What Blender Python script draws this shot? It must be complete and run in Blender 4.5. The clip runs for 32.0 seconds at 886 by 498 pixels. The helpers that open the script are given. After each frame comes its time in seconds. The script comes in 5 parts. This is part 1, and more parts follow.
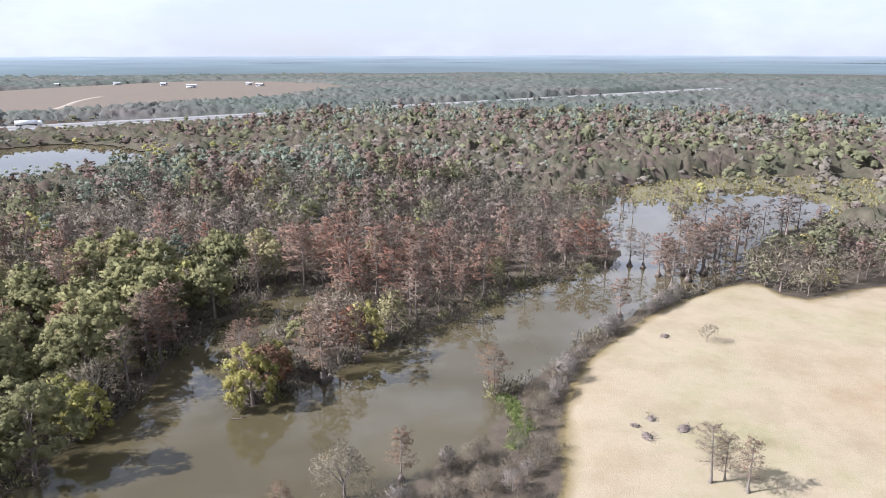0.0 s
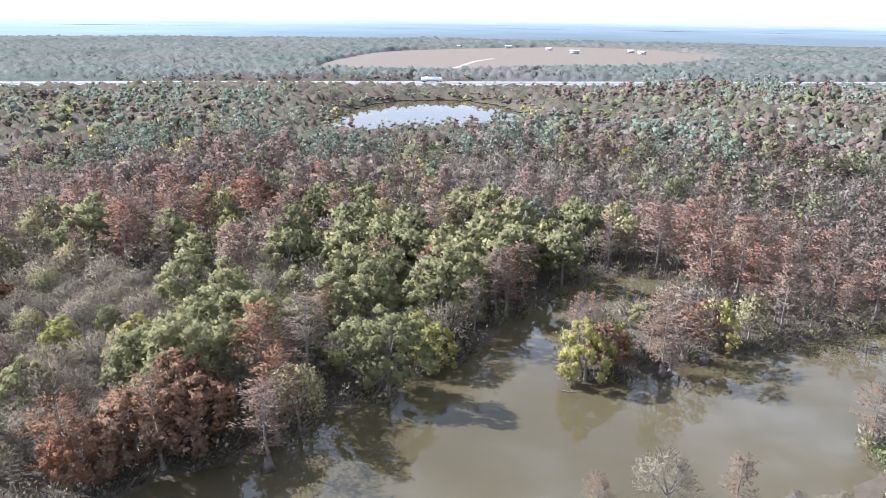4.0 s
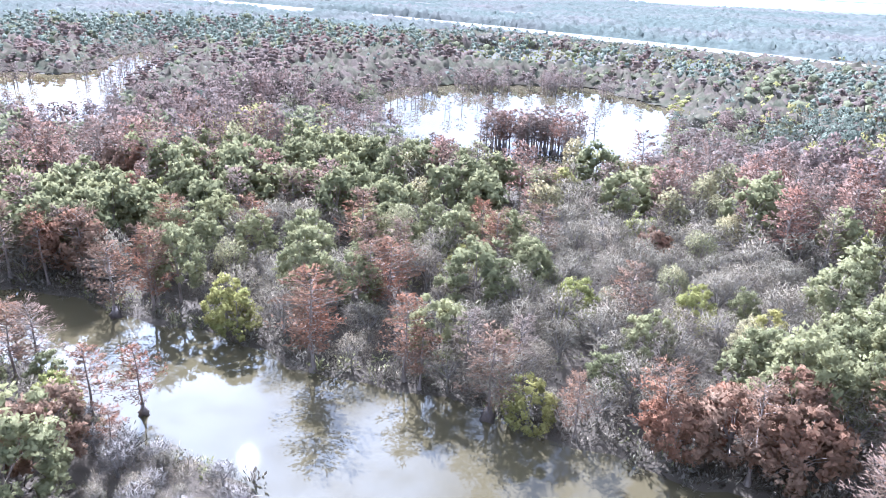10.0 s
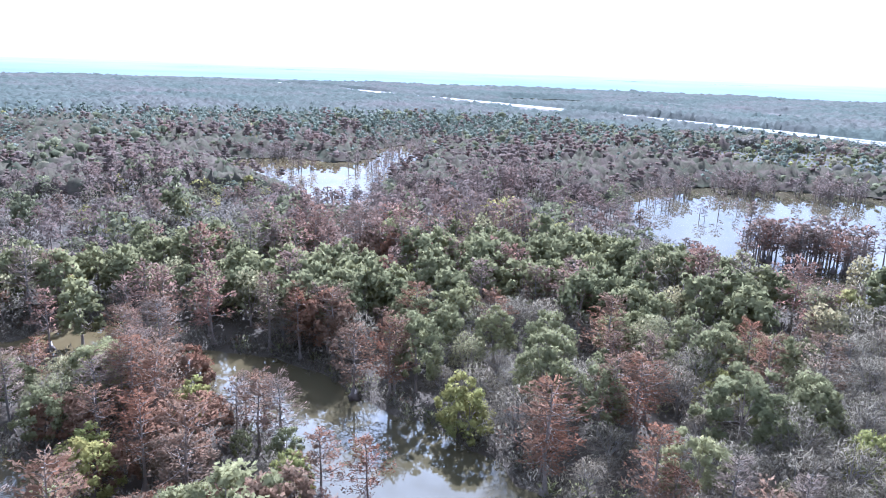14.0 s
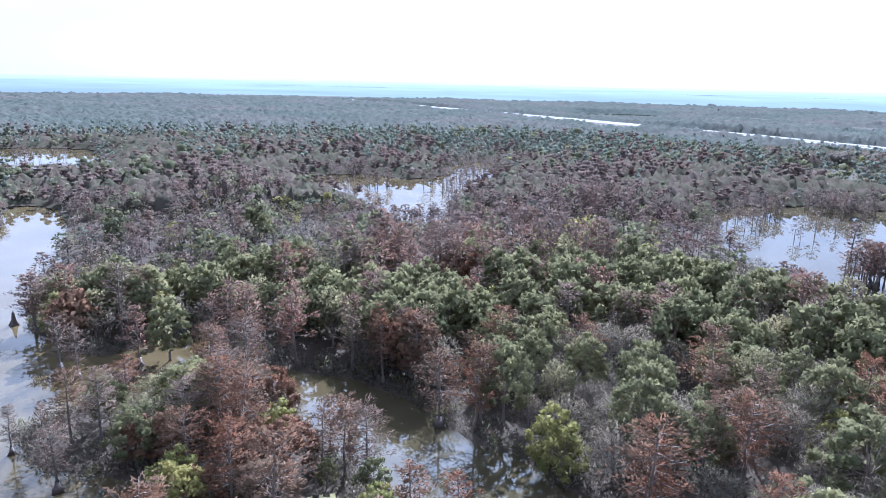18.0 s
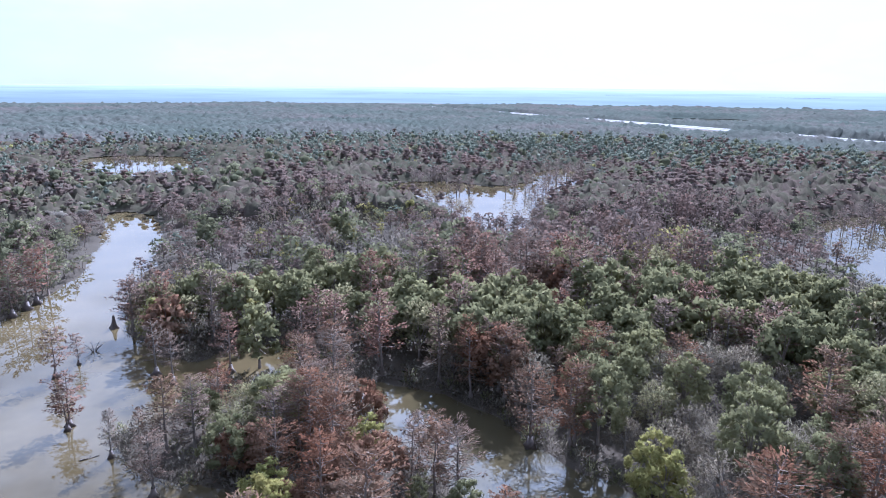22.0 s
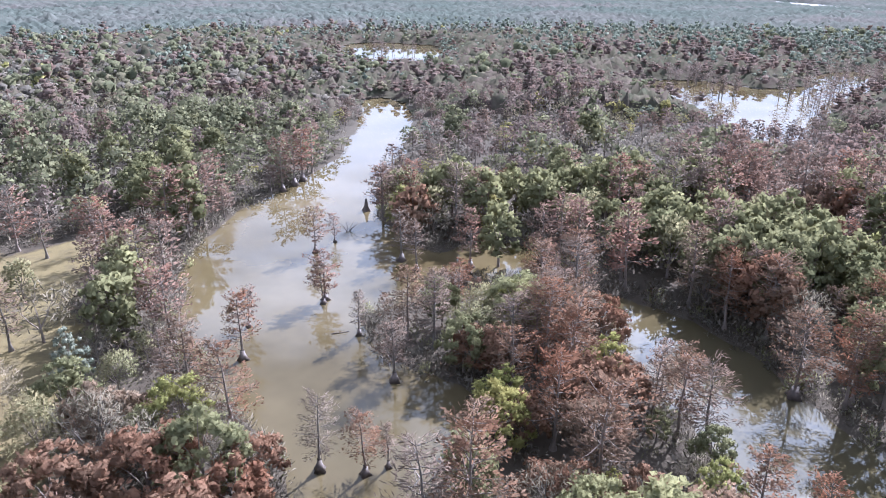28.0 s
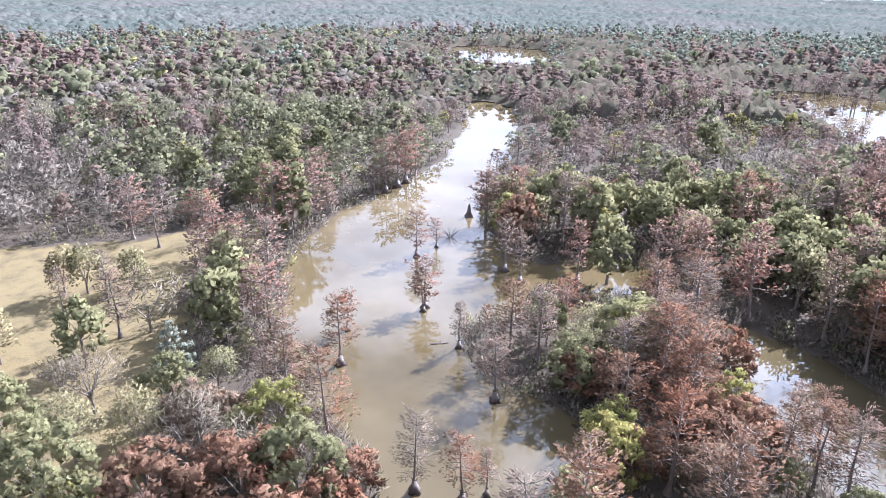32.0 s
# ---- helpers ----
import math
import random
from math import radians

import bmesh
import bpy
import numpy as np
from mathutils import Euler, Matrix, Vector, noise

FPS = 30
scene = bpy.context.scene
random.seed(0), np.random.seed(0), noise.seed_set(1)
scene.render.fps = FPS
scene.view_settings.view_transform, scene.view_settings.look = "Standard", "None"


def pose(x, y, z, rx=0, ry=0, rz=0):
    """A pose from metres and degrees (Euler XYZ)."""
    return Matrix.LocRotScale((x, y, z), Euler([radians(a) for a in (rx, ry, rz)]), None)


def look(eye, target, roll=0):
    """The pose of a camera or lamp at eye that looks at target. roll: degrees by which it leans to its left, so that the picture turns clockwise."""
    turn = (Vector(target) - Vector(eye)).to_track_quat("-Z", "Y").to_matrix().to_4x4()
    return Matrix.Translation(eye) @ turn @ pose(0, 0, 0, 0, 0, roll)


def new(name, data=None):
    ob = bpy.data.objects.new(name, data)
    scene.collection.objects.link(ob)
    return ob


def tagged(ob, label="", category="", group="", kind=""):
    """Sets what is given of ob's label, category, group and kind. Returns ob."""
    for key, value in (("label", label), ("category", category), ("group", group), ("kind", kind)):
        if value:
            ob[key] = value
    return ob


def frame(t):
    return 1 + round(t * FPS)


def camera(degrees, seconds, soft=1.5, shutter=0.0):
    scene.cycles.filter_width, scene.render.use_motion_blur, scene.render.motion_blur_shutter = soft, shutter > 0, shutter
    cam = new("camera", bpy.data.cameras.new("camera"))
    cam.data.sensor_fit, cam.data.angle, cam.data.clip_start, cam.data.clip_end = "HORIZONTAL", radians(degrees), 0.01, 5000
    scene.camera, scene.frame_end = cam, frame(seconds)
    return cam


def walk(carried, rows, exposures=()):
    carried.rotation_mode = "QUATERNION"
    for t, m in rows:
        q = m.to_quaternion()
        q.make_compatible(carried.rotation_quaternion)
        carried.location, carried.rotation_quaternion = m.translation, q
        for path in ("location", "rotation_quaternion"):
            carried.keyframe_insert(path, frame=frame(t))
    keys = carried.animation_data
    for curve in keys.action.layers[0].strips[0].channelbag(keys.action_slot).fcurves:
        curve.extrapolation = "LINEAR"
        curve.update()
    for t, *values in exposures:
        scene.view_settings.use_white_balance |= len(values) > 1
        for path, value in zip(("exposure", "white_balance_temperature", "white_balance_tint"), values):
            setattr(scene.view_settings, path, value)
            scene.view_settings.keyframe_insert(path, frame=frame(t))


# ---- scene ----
cam = camera(64.8, 32.0, soft=1.0)
PATH = [
    (0, (-0.498, 0.594, 54.488), (-0.496, 2.519, 53.945), -0.1),
    (0.5, (-0.867, 1.307, 54.588), (-0.941, 3.23, 54.045), -0.0),
    (1, (-1.124, 1.996, 54.506), (-1.322, 3.912, 53.965), 0.1),
    (1.5, (-1.182, 2.826, 54.35), (-1.494, 4.727, 53.812), 0.1),
    (2, (-1.367, 3.582, 54.394), (-1.8, 5.46, 53.857), 0.3),
    (2.5, (-1.67, 4.464, 54.496), (-2.234, 6.306, 53.957), 0.4),
    (3, (-1.964, 4.903, 54.252), (-2.65, 6.701, 53.705), 0.5),
    (3.5, (-2.449, 5.33, 53.95), (-3.259, 7.063, 53.366), 0.5),
    (5.5, (-4.016, 6.845, 54.328), (-5.281, 8.21, 53.597), 2.1),
    (6, (-4.773, 7.351, 54.084), (-6.15, 8.602, 53.35), 2.3),
    (6.5, (-5.578, 7.516, 53.791), (-7.052, 8.65, 53.055), 2.4),
    (7, (-6.1, 7.704, 53.606), (-7.664, 8.709, 52.87), 2.6),
    (7.5, (-6.582, 7.76, 53.571), (-8.215, 8.647, 52.831), 2.7),
    (8, (-7.223, 7.776, 53.514), (-8.922, 8.526, 52.771), 2.9),
    (8.5, (-7.938, 7.859, 53.381), (-9.683, 8.49, 52.636), 2.9),
    (9, (-8.786, 8.212, 53.161), (-10.57, 8.721, 52.415), 2.7),
    (9.5, (-9.619, 8.355, 52.951), (-11.434, 8.745, 52.206), 2.6),
    (10, (-10.519, 8.284, 52.97), (-12.357, 8.558, 52.231), 2.6),
    (10.5, (-11.315, 8.062, 52.937), (-13.174, 8.221, 52.214), 2.5),
    (11, (-12.48, 7.571, 52.674), (-14.353, 7.611, 51.974), 2.5),
    (11.5, (-13.522, 7.334, 52.628), (-15.404, 7.248, 51.957), 2.4),
    (12, (-14.35, 6.983, 52.681), (-16.24, 6.769, 52.062), 2.3),
    (12.5, (-15.742, 6.629, 52.435), (-17.632, 6.287, 51.876), 2.2),
    (13, (-16.427, 6.318, 52.242), (-18.321, 5.944, 51.721), 2.1),
    (13.5, (-17.167, 5.863, 52.164), (-19.063, 5.488, 51.65), 2.0),
    (15.5, (-19.129, 3.762, 52.106), (-21.013, 3.308, 51.611), 1.8),
    (16, (-19.567, 3.153, 52.148), (-21.445, 2.671, 51.657), 1.7),
    (16.5, (-19.899, 2.602, 52.195), (-21.771, 2.093, 51.708), 1.6),
    (17, (-20.184, 2.132, 52.083), (-22.051, 1.599, 51.604), 1.5),
    (17.5, (-20.698, 1.655, 52.116), (-22.558, 1.097, 51.64), 1.4),
    (18, (-20.966, 1.184, 52.202), (-22.822, 0.608, 51.729), 1.3),
    (18.5, (-21.151, 0.779, 52.364), (-23.002, 0.185, 51.893), 1.1),
    (19, (-21.456, 0.336, 52.379), (-23.299, -0.284, 51.911), 1.0),
    (19.5, (-21.697, -0.158, 52.47), (-23.531, -0.805, 52.003), 1.0),
    (20, (-22.05, -0.55, 52.487), (-23.876, -1.22, 52.022), 0.9),
    (20.5, (-22.338, -1.055, 52.494), (-24.156, -1.749, 52.031), 0.8),
    (21, (-22.707, -1.399, 52.476), (-24.513, -2.122, 52.013), 0.7),
    (21.5, (-22.953, -1.882, 52.43), (-24.747, -2.634, 51.969), 0.6),
    (22, (-23.32, -2.188, 52.385), (-25.103, -2.97, 51.925), 0.5),
    (22.5, (-23.677, -2.62, 52.348), (-25.455, -3.412, 51.889), 0.4),
    (23, (-23.95, -3.06, 52.269), (-25.728, -3.855, 51.811), 0.3),
    (23.5, (-24.28, -3.404, 52.306), (-26.055, -4.203, 51.848), 0.2),
    (24, (-24.389, -4.094, 52.378), (-26.146, -4.931, 51.918), 0.3),
    (24.5, (-25.004, -4.542, 52.318), (-26.696, -5.503, 51.856), 0.2),
    (25, (-25.517, -4.901, 52.123), (-27.166, -5.935, 51.662), 0.2),
    (25.5, (-25.7, -5.496, 51.954), (-27.308, -6.576, 51.455), 0.3),
    (26, (-26.105, -5.89, 51.857), (-27.651, -7.011, 51.262), 0.2),
    (26.5, (-26.573, -6.406, 52.015), (-28.052, -7.56, 51.322), 0.2),
    (28.5, (-27.881, -9.159, 51.3), (-29.198, -10.47, 50.558), 0.4),
    (29, (-28.053, -9.903, 51.131), (-29.324, -11.258, 50.391), 0.6),
    (29.5, (-28.447, -10.493, 51.051), (-29.666, -11.895, 50.311), 0.5),
    (30, (-28.804, -11.046, 50.861), (-29.986, -12.48, 50.123), 0.5),
    (30.5, (-29.106, -11.778, 50.746), (-30.28, -13.219, 50.009), 0.5),
    (31, (-29.16, -12.386, 50.682), (-30.332, -13.831, 49.946), 0.5),
    (31.5, (-29.266, -12.876, 50.691), (-30.432, -14.325, 49.956), 0.4),
    (32, (-29.327, -13.504, 50.747), (-30.49, -14.955, 50.011), 0.5),
]
walk(cam, [(t, look(eye, target, roll)) for t, eye, target, roll in PATH],
     [(0, 1.6, 5620, 20), (3.5, 1.92, 5400, 20), (6, 2.62, 5150, 22), (9, 2.9, 4900, 23), (11, 2.8, 4780, 22), (13, 2.42, 4680, 22), (16, 1.95, 4720, 21), (20, 1.7, 4750, 23), (26, 1.52, 4900, 24), (29, 2.26, 5150, 24), (32, 2.36, 5200, 25)])

# ---------------------------------------------------------------- light
SUN = Vector((-0.782, -0.133, 0.610)).normalized()
world = bpy.data.worlds.new("sky")
scene.world = world
world.use_nodes = True
wn, wl = world.node_tree.nodes, world.node_tree.links
wn.clear()
sky = wn.new("ShaderNodeTexSky")
sky.sky_type, sky.sun_disc = "NISHITA", False
sky.sun_elevation = math.asin(SUN.z)
sky.sun_rotation = math.atan2(SUN.x, SUN.y)
sky.air_density, sky.dust_density, sky.ozone_density = 1.0, 0.8, 1.6
coord = wn.new("ShaderNodeTexCoord")
stretch = wn.new("ShaderNodeMapping")
stretch.inputs["Scale"].default_value = (1.0, 1.0, 2.6)
cloud = wn.new("ShaderNodeTexNoise")
cloud.inputs["Scale"].default_value, cloud.inputs["Detail"].default_value = 2.3, 7.0
cloud.inputs["Roughness"].default_value = 0.58
cloud_ramp = wn.new("ShaderNodeValToRGB")
cloud_ramp.color_ramp.elements[0].position, cloud_ramp.color_ramp.elements[0].color = 0.34, (0.70, 0.70, 0.70, 1)
cloud_ramp.color_ramp.elements[1].position, cloud_ramp.color_ramp.elements[1].color = 0.60, (0.97, 0.97, 0.97, 1)
veil = wn.new("ShaderNodeMix")
veil.data_type = "RGBA"
sky_out, sky_bg = wn.new("ShaderNodeOutputWorld"), wn.new("ShaderNodeBackground")
sky_bg.inputs["Strength"].default_value = 0.070
aim = wn.new("ShaderNodeVectorMath")
aim.operation = "DOT_PRODUCT"
aim.inputs[1].default_value = SUN
glow = wn.new("ShaderNodeMapRange")
glow.interpolation_type = "SMOOTHSTEP"
glow.inputs["From Min"].default_value, glow.inputs["From Max"].default_value = 0.42, 1.0
glow.inputs["To Min"].default_value, glow.inputs["To Max"].default_value = 0.90, 1.10
bright = wn.new("ShaderNodeVectorMath")
bright.operation = "SCALE"
bright.inputs[0].default_value = (4.95, 5.22, 5.3)
wl.new(coord.outputs["Generated"], aim.inputs[0])
wl.new(aim.outputs["Value"], glow.inputs["Value"])
updown = wn.new("ShaderNodeSeparateXYZ")
# cloud cover: a pale haze low down, bright banks half-way up, thinner overhead
haze = wn.new("ShaderNodeFloatCurve")
curve = haze.mapping.curves[0]
curve.points[0].location, curve.points[1].location = (0.0, 0.435), (1.0, 0.42)
for px, py in ((0.12, 0.46), (0.34, 0.64), (0.62, 0.70), (0.80, 0.55)):
    curve.points.new(px, py)
haze.mapping.update()
double = wn.new("ShaderNodeMath")
double.operation = "MULTIPLY"
double.inputs[1].default_value = 2.0
product = wn.new("ShaderNodeMath")
product.operation = "MULTIPLY"
wl.new(coord.outputs["Generated"], updown.inputs[0])
wl.new(updown.outputs["Z"], haze.inputs["Value"])
wl.new(haze.outputs["Value"], double.inputs[0])
wl.new(double.outputs[0], product.inputs[0])
wl.new(glow.outputs["Result"], product.inputs[1])
billow = wn.new("ShaderNodeMapRange")
billow.interpolation_type = "SMOOTHSTEP"
billow.inputs["From Min"].default_value, billow.inputs["From Max"].default_value = 0.42, 0.66
billow.inputs["To Min"].default_value, billow.inputs["To Max"].default_value = 0.48, 1.6
thick = wn.new("ShaderNodeMath")
thick.operation = "MULTIPLY"
wl.new(cloud.outputs["Fac"], billow.inputs["Value"])
# bright thin cloud about the sun
aureole = wn.new("ShaderNodeMapRange")
aureole.interpolation_type = "SMOOTHSTEP"
aureole.inputs["From Min"].default_value, aureole.inputs["From Max"].default_value = 0.88, 0.995
aureole.inputs["To Min"].default_value, aureole.inputs["To Max"].default_value = 0.0, 1.35
total = wn.new("ShaderNodeMath")
total.operation = "ADD"
wl.new(aim.outputs["Value"], aureole.inputs["Value"])
wl.new(product.outputs[0], total.inputs[0])
wl.new(aureole.outputs["Result"], total.inputs[1])
wl.new(total.outputs[0], thick.inputs[0])
# the layer is evener low down
even = wn.new("ShaderNodeMapRange")
even.inputs["From Min"].default_value, even.inputs["From Max"].default_value = 0.12, 0.34
even.inputs["To Min"].default_value = 0.22
depth = wn.new("ShaderNodeMix")
depth.inputs[2].default_value = 1.1
wl.new(updown.outputs["Z"], even.inputs["Value"])
wl.new(even.outputs["Result"], depth.inputs[0])
wl.new(billow.outputs["Result"], depth.inputs[3])
wl.new(depth.outputs[0], thick.inputs[1])
wl.new(thick.outputs[0], bright.inputs["Scale"])
wl.new(bright.outputs["Vector"], veil.inputs[7])
wl.new(coord.outputs["Generated"], stretch.inputs["Vector"])
wl.new(stretch.outputs["Vector"], cloud.inputs["Vector"])
wl.new(cloud.outputs["Fac"], cloud_ramp.inputs["Fac"])
wl.new(cloud_ramp.outputs["Color"], veil.inputs[0])
wl.new(sky.outputs["Color"], veil.inputs[6])
wl.new(veil.outputs[2], sky_bg.inputs["Color"])
wl.new(sky_bg.outputs[0], sky_out.inputs["Surface"])

sun = new("sun", bpy.data.lights.new("sun", "SUN"))
sun.data.energy, sun.data.angle, sun.data.color = 4.7, radians(0.8), (1.0, 0.95, 0.87)
sun.matrix_world = look((0, 0, 200), Vector((0, 0, 200)) - SUN)

# ---------------------------------------------------------------- materials


def material(name):
    m = bpy.data.materials.new(name)
    m.use_nodes = True
    m.node_tree.nodes.clear()
    return m, m.node_tree.nodes, m.node_tree.links


def noise_node(n, l, scale, detail=4.0, where=None, rough=0.55):
    t = n.new("ShaderNodeTexNoise")
    t.inputs["Scale"].default_value, t.inputs["Detail"].default_value = scale, detail
    t.inputs["Roughness"].default_value = rough
    if where is not None:
        l.new(where, t.inputs["Vector"])
    return t


def ramp_node(n, stops):
    r = n.new("ShaderNodeValToRGB")
    e = r.color_ramp.elements
    while len(e) < len(stops):
        e.new(0.5)
    for k, (p, c) in zip(e, stops):
        k.position, k.color = p, (*c, 1)
    return r


def math_node(n, l, op, a, b, c=None):
    m = n.new("ShaderNodeMath")
    m.operation = op
    for k, v in enumerate((a, b, c)):
        if v is None:
            continue
        if isinstance(v, (int, float)):
            m.inputs[k].default_value = v
        else:
            l.new(v, m.inputs[k])
    return m.outputs[0]


def mix_node(n, l, fac, a, b):
    m = n.new("ShaderNodeMix")
    m.data_type = "RGBA"
    for k, v in ((0, fac), (6, a), (7, b)):
        if isinstance(v, (int, float)):
            m.inputs[k].default_value = v
        elif isinstance(v, tuple):
            m.inputs[k].default_value = (*v, 1)
        else:
            l.new(v, m.inputs[k])
    return m.outputs[2]


def leaf_material(name, stops, through_light=0.15, patch=0.11, lobe=0.45, fine=3.2, relief=0.0, spread=0.3, contrast=0.55, cut=0.0, keep=0.42):
    """Foliage: the tint changes from tree to tree, in patches, from clump to clump and leaf to leaf."""
    m, n, l = material(name)
    geo, info = n.new("ShaderNodeNewGeometry"), n.new("ShaderNodeObjectInfo")
    patches = noise_node(n, l, patch, 3.0, geo.outputs["Position"], 0.6)
    f = math_node(n, l, "MULTIPLY_ADD", patches.outputs["Fac"], 1.5, -0.50)
    f = math_node(n, l, "MULTIPLY_ADD", info.outputs["Random"], lobe, f)
    f = math_node(n, l, "MULTIPLY_ADD", geo.outputs["Random Per Island"], 0.14, f)
    ramp = ramp_node(n, stops)
    l.new(f, ramp.inputs["Fac"])
    leaves = noise_node(n, l, fine, 3.0, geo.outputs["Position"], 0.65)
    grain = math_node(n, l, "MULTIPLY_ADD", leaves.outputs["Fac"], contrast, 1.0 - 0.5 * contrast)
    hsv = n.new("ShaderNodeHueSaturation")
    value = math_node(n, l, "MULTIPLY_ADD", geo.outputs["Random Per Island"], spread, 1.0 - 0.5 * spread)
    l.new(math_node(n, l, "MULTIPLY", value, grain), hsv.inputs["Value"])
    l.new(ramp.outputs["Color"], hsv.inputs["Color"])
    diff, tran, mix, out = (n.new("ShaderNodeBsdfDiffuse"), n.new("ShaderNodeBsdfTranslucent"), n.new("ShaderNodeMixShader"), n.new("ShaderNodeOutputMaterial"))
    mix.inputs[0].default_value = through_light
    l.new(hsv.outputs[0], diff.inputs["Color"])
    l.new(hsv.outputs[0], tran.inputs["Color"])
    if relief:
        bump = n.new("ShaderNodeBump")
        bump.inputs["Strength"].default_value, bump.inputs["Distance"].default_value = 0.9, relief
        l.new(leaves.outputs["Fac"], bump.inputs["Height"])
        l.new(bump.outputs[0], diff.inputs["Normal"])
    l.new(diff.outputs[0], mix.inputs[1])
    l.new(tran.outputs[0], mix.inputs[2])
    if cut:
        # gaps between the single leaves of a spray
        holes = noise_node(n, l, cut, 1.0, geo.outputs["Position"], 0.5)
        solid = math_node(n, l, "GREATER_THAN", holes.outputs["Fac"], keep)
        gap, both = n.new("ShaderNodeBsdfTransparent"), n.new("ShaderNodeMixShader")
        l.new(solid, both.inputs[0])
        l.new(gap.outputs[0], both.inputs[1])
        l.new(mix.outputs[0], both.inputs[2])
        l.new(both.outputs[0], out.inputs["Surface"])
    else:
        l.new(mix.outputs[0], out.inputs["Surface"])
    return m


def plain_material(name, a, b, scale, rough=0.85, metal=0.0, bump=0.0, spec=0.3):
    """A surface of two tones mottled at two scales."""
    m, n, l = material(name)
    geo = n.new("ShaderNodeNewGeometry")
    big, fine = noise_node(n, l, scale, 5.0, geo.outputs["Position"]), noise_node(n, l, scale * 9, 3.0, geo.outputs["Position"])
    f = math_node(n, l, "MULTIPLY_ADD", fine.outputs["Fac"], 0.5, math_node(n, l, "MULTIPLY_ADD", big.outputs["Fac"], 1.3, -0.4))
    col = mix_node(n, l, f, a, b)
    p, out = n.new("ShaderNodeBsdfPrincipled"), n.new("ShaderNodeOutputMaterial")
    l.new(col, p.inputs["Base Color"])
    p.inputs["Roughness"].default_value, p.inputs["Metallic"].default_value = rough, metal
    p.inputs["Specular IOR Level"].default_value = spec
    if bump:
        bp = n.new("ShaderNodeBump")
        bp.inputs["Strength"].default_value, bp.inputs["Distance"].default_value = 0.6, bump
        l.new(fine.outputs["Fac"], bp.inputs["Height"])
        l.new(bp.outputs[0], p.inputs["Normal"])
    l.new(p.outputs[0], out.inputs["Surface"])
    return m


RUST = [(0.1, (0.15, 0.118, 0.084)), (0.4, (0.15, 0.102, 0.068)), (0.7, (0.155, 0.088, 0.053)), (0.98, (0.165, 0.076, 0.043))]
M_RUST = leaf_material("cypress_leaves", RUST, 0.3, cut=9)
M_RUST_SOLID = leaf_material("cypress_sprays", [(0.1, (0.18, 0.143, 0.11)), (0.4, (0.184, 0.127, 0.095)), (0.7, (0.186, 0.112, 0.08)), (0.98, (0.19, 0.097, 0.064))], 0.33, fine=2.2)
OAK = [(0.1, (0.172, 0.132, 0.09)), (0.4, (0.176, 0.117, 0.076)), (0.7, (0.176, 0.102, 0.063)), (0.98, (0.18, 0.09, 0.053))]
M_OAK = leaf_material("oak_leaves", OAK, 0.3, cut=9)
M_OAK_SOLID = leaf_material("oak_sprays", OAK, 0.3, fine=2.2)
MASSED = dict(fine=1.1, relief=0.2, spread=0.2, contrast=0.9)
# far crowns: haze is put into the needle colour as a greyer tone
M_RUST_FAR = leaf_material("cypress_leaves_hazed", [(0.1, (0.175, 0.150, 0.128)), (0.45, (0.17, 0.138, 0.115)), (0.75, (0.168, 0.126, 0.103)), (0.98, (0.172, 0.115, 0.09))], 0.4, **MASSED)
PALE = [(0.1, (0.158, 0.128, 0.098)), (0.5, (0.155, 0.116, 0.087)), (0.9, (0.155, 0.104, 0.076))]
M_PALE = leaf_material("cypress_twigs", PALE, 0.25)
M_PALE_FAR = leaf_material("cypress_twigs_massed", PALE, 0.4, **MASSED)
HARDWOOD = [(0.1, (0.113, 0.116, 0.057)), (0.4, (0.172, 0.168, 0.084)), (0.7, (0.212, 0.204, 0.10)), (0.95, (0.24, 0.228, 0.106))]
M_GREEN = leaf_material("hardwood_leaves", HARDWOOD, 0.4, spread=0.2, cut=8)
M_GREEN_SOLID = leaf_material("hardwood_sprays", HARDWOOD, 0.4, fine=2.2, spread=0.2)
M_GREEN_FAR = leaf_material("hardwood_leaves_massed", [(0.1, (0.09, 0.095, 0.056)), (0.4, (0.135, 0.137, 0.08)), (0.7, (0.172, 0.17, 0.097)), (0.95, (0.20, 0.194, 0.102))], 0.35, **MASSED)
WILLOW = [(0.1, (0.165, 0.172, 0.06)), (0.5, (0.23, 0.222, 0.075)), (0.9, (0.285, 0.25, 0.085))]
M_YELLOW = leaf_material("willow_leaves", WILLOW, 0.4, cut=8)
M_YELLOW_FAR = leaf_material("willow_leaves_massed", [(0.1, (0.185, 0.19, 0.075)), (0.5, (0.25, 0.24, 0.09)), (0.9, (0.30, 0.262, 0.10))], 0.35, **MASSED)
GREY = [(0.1, (0.145, 0.128, 0.09)), (0.5, (0.178, 0.155, 0.11)), (0.9, (0.182, 0.15, 0.104))]
M_GREY = leaf_material("bare_twigs", GREY, 0.2, spread=0.3)
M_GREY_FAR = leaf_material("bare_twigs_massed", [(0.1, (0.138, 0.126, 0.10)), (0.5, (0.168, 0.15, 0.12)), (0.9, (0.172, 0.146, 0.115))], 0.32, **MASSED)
TAN = [(0.1, (0.17, 0.165, 0.088)), (0.5, (0.225, 0.205, 0.108)), (0.9, (0.265, 0.22, 0.115))]
M_TAN = leaf_material("tan_leaves", TAN, 0.3, cut=8, keep=0.48)
M_TAN_SOLID = leaf_material("tan_sprays", TAN, 0.35, fine=2.2, spread=0.2)
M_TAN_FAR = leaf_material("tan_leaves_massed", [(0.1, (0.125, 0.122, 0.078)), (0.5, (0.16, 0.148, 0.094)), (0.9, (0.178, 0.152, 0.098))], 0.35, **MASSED)
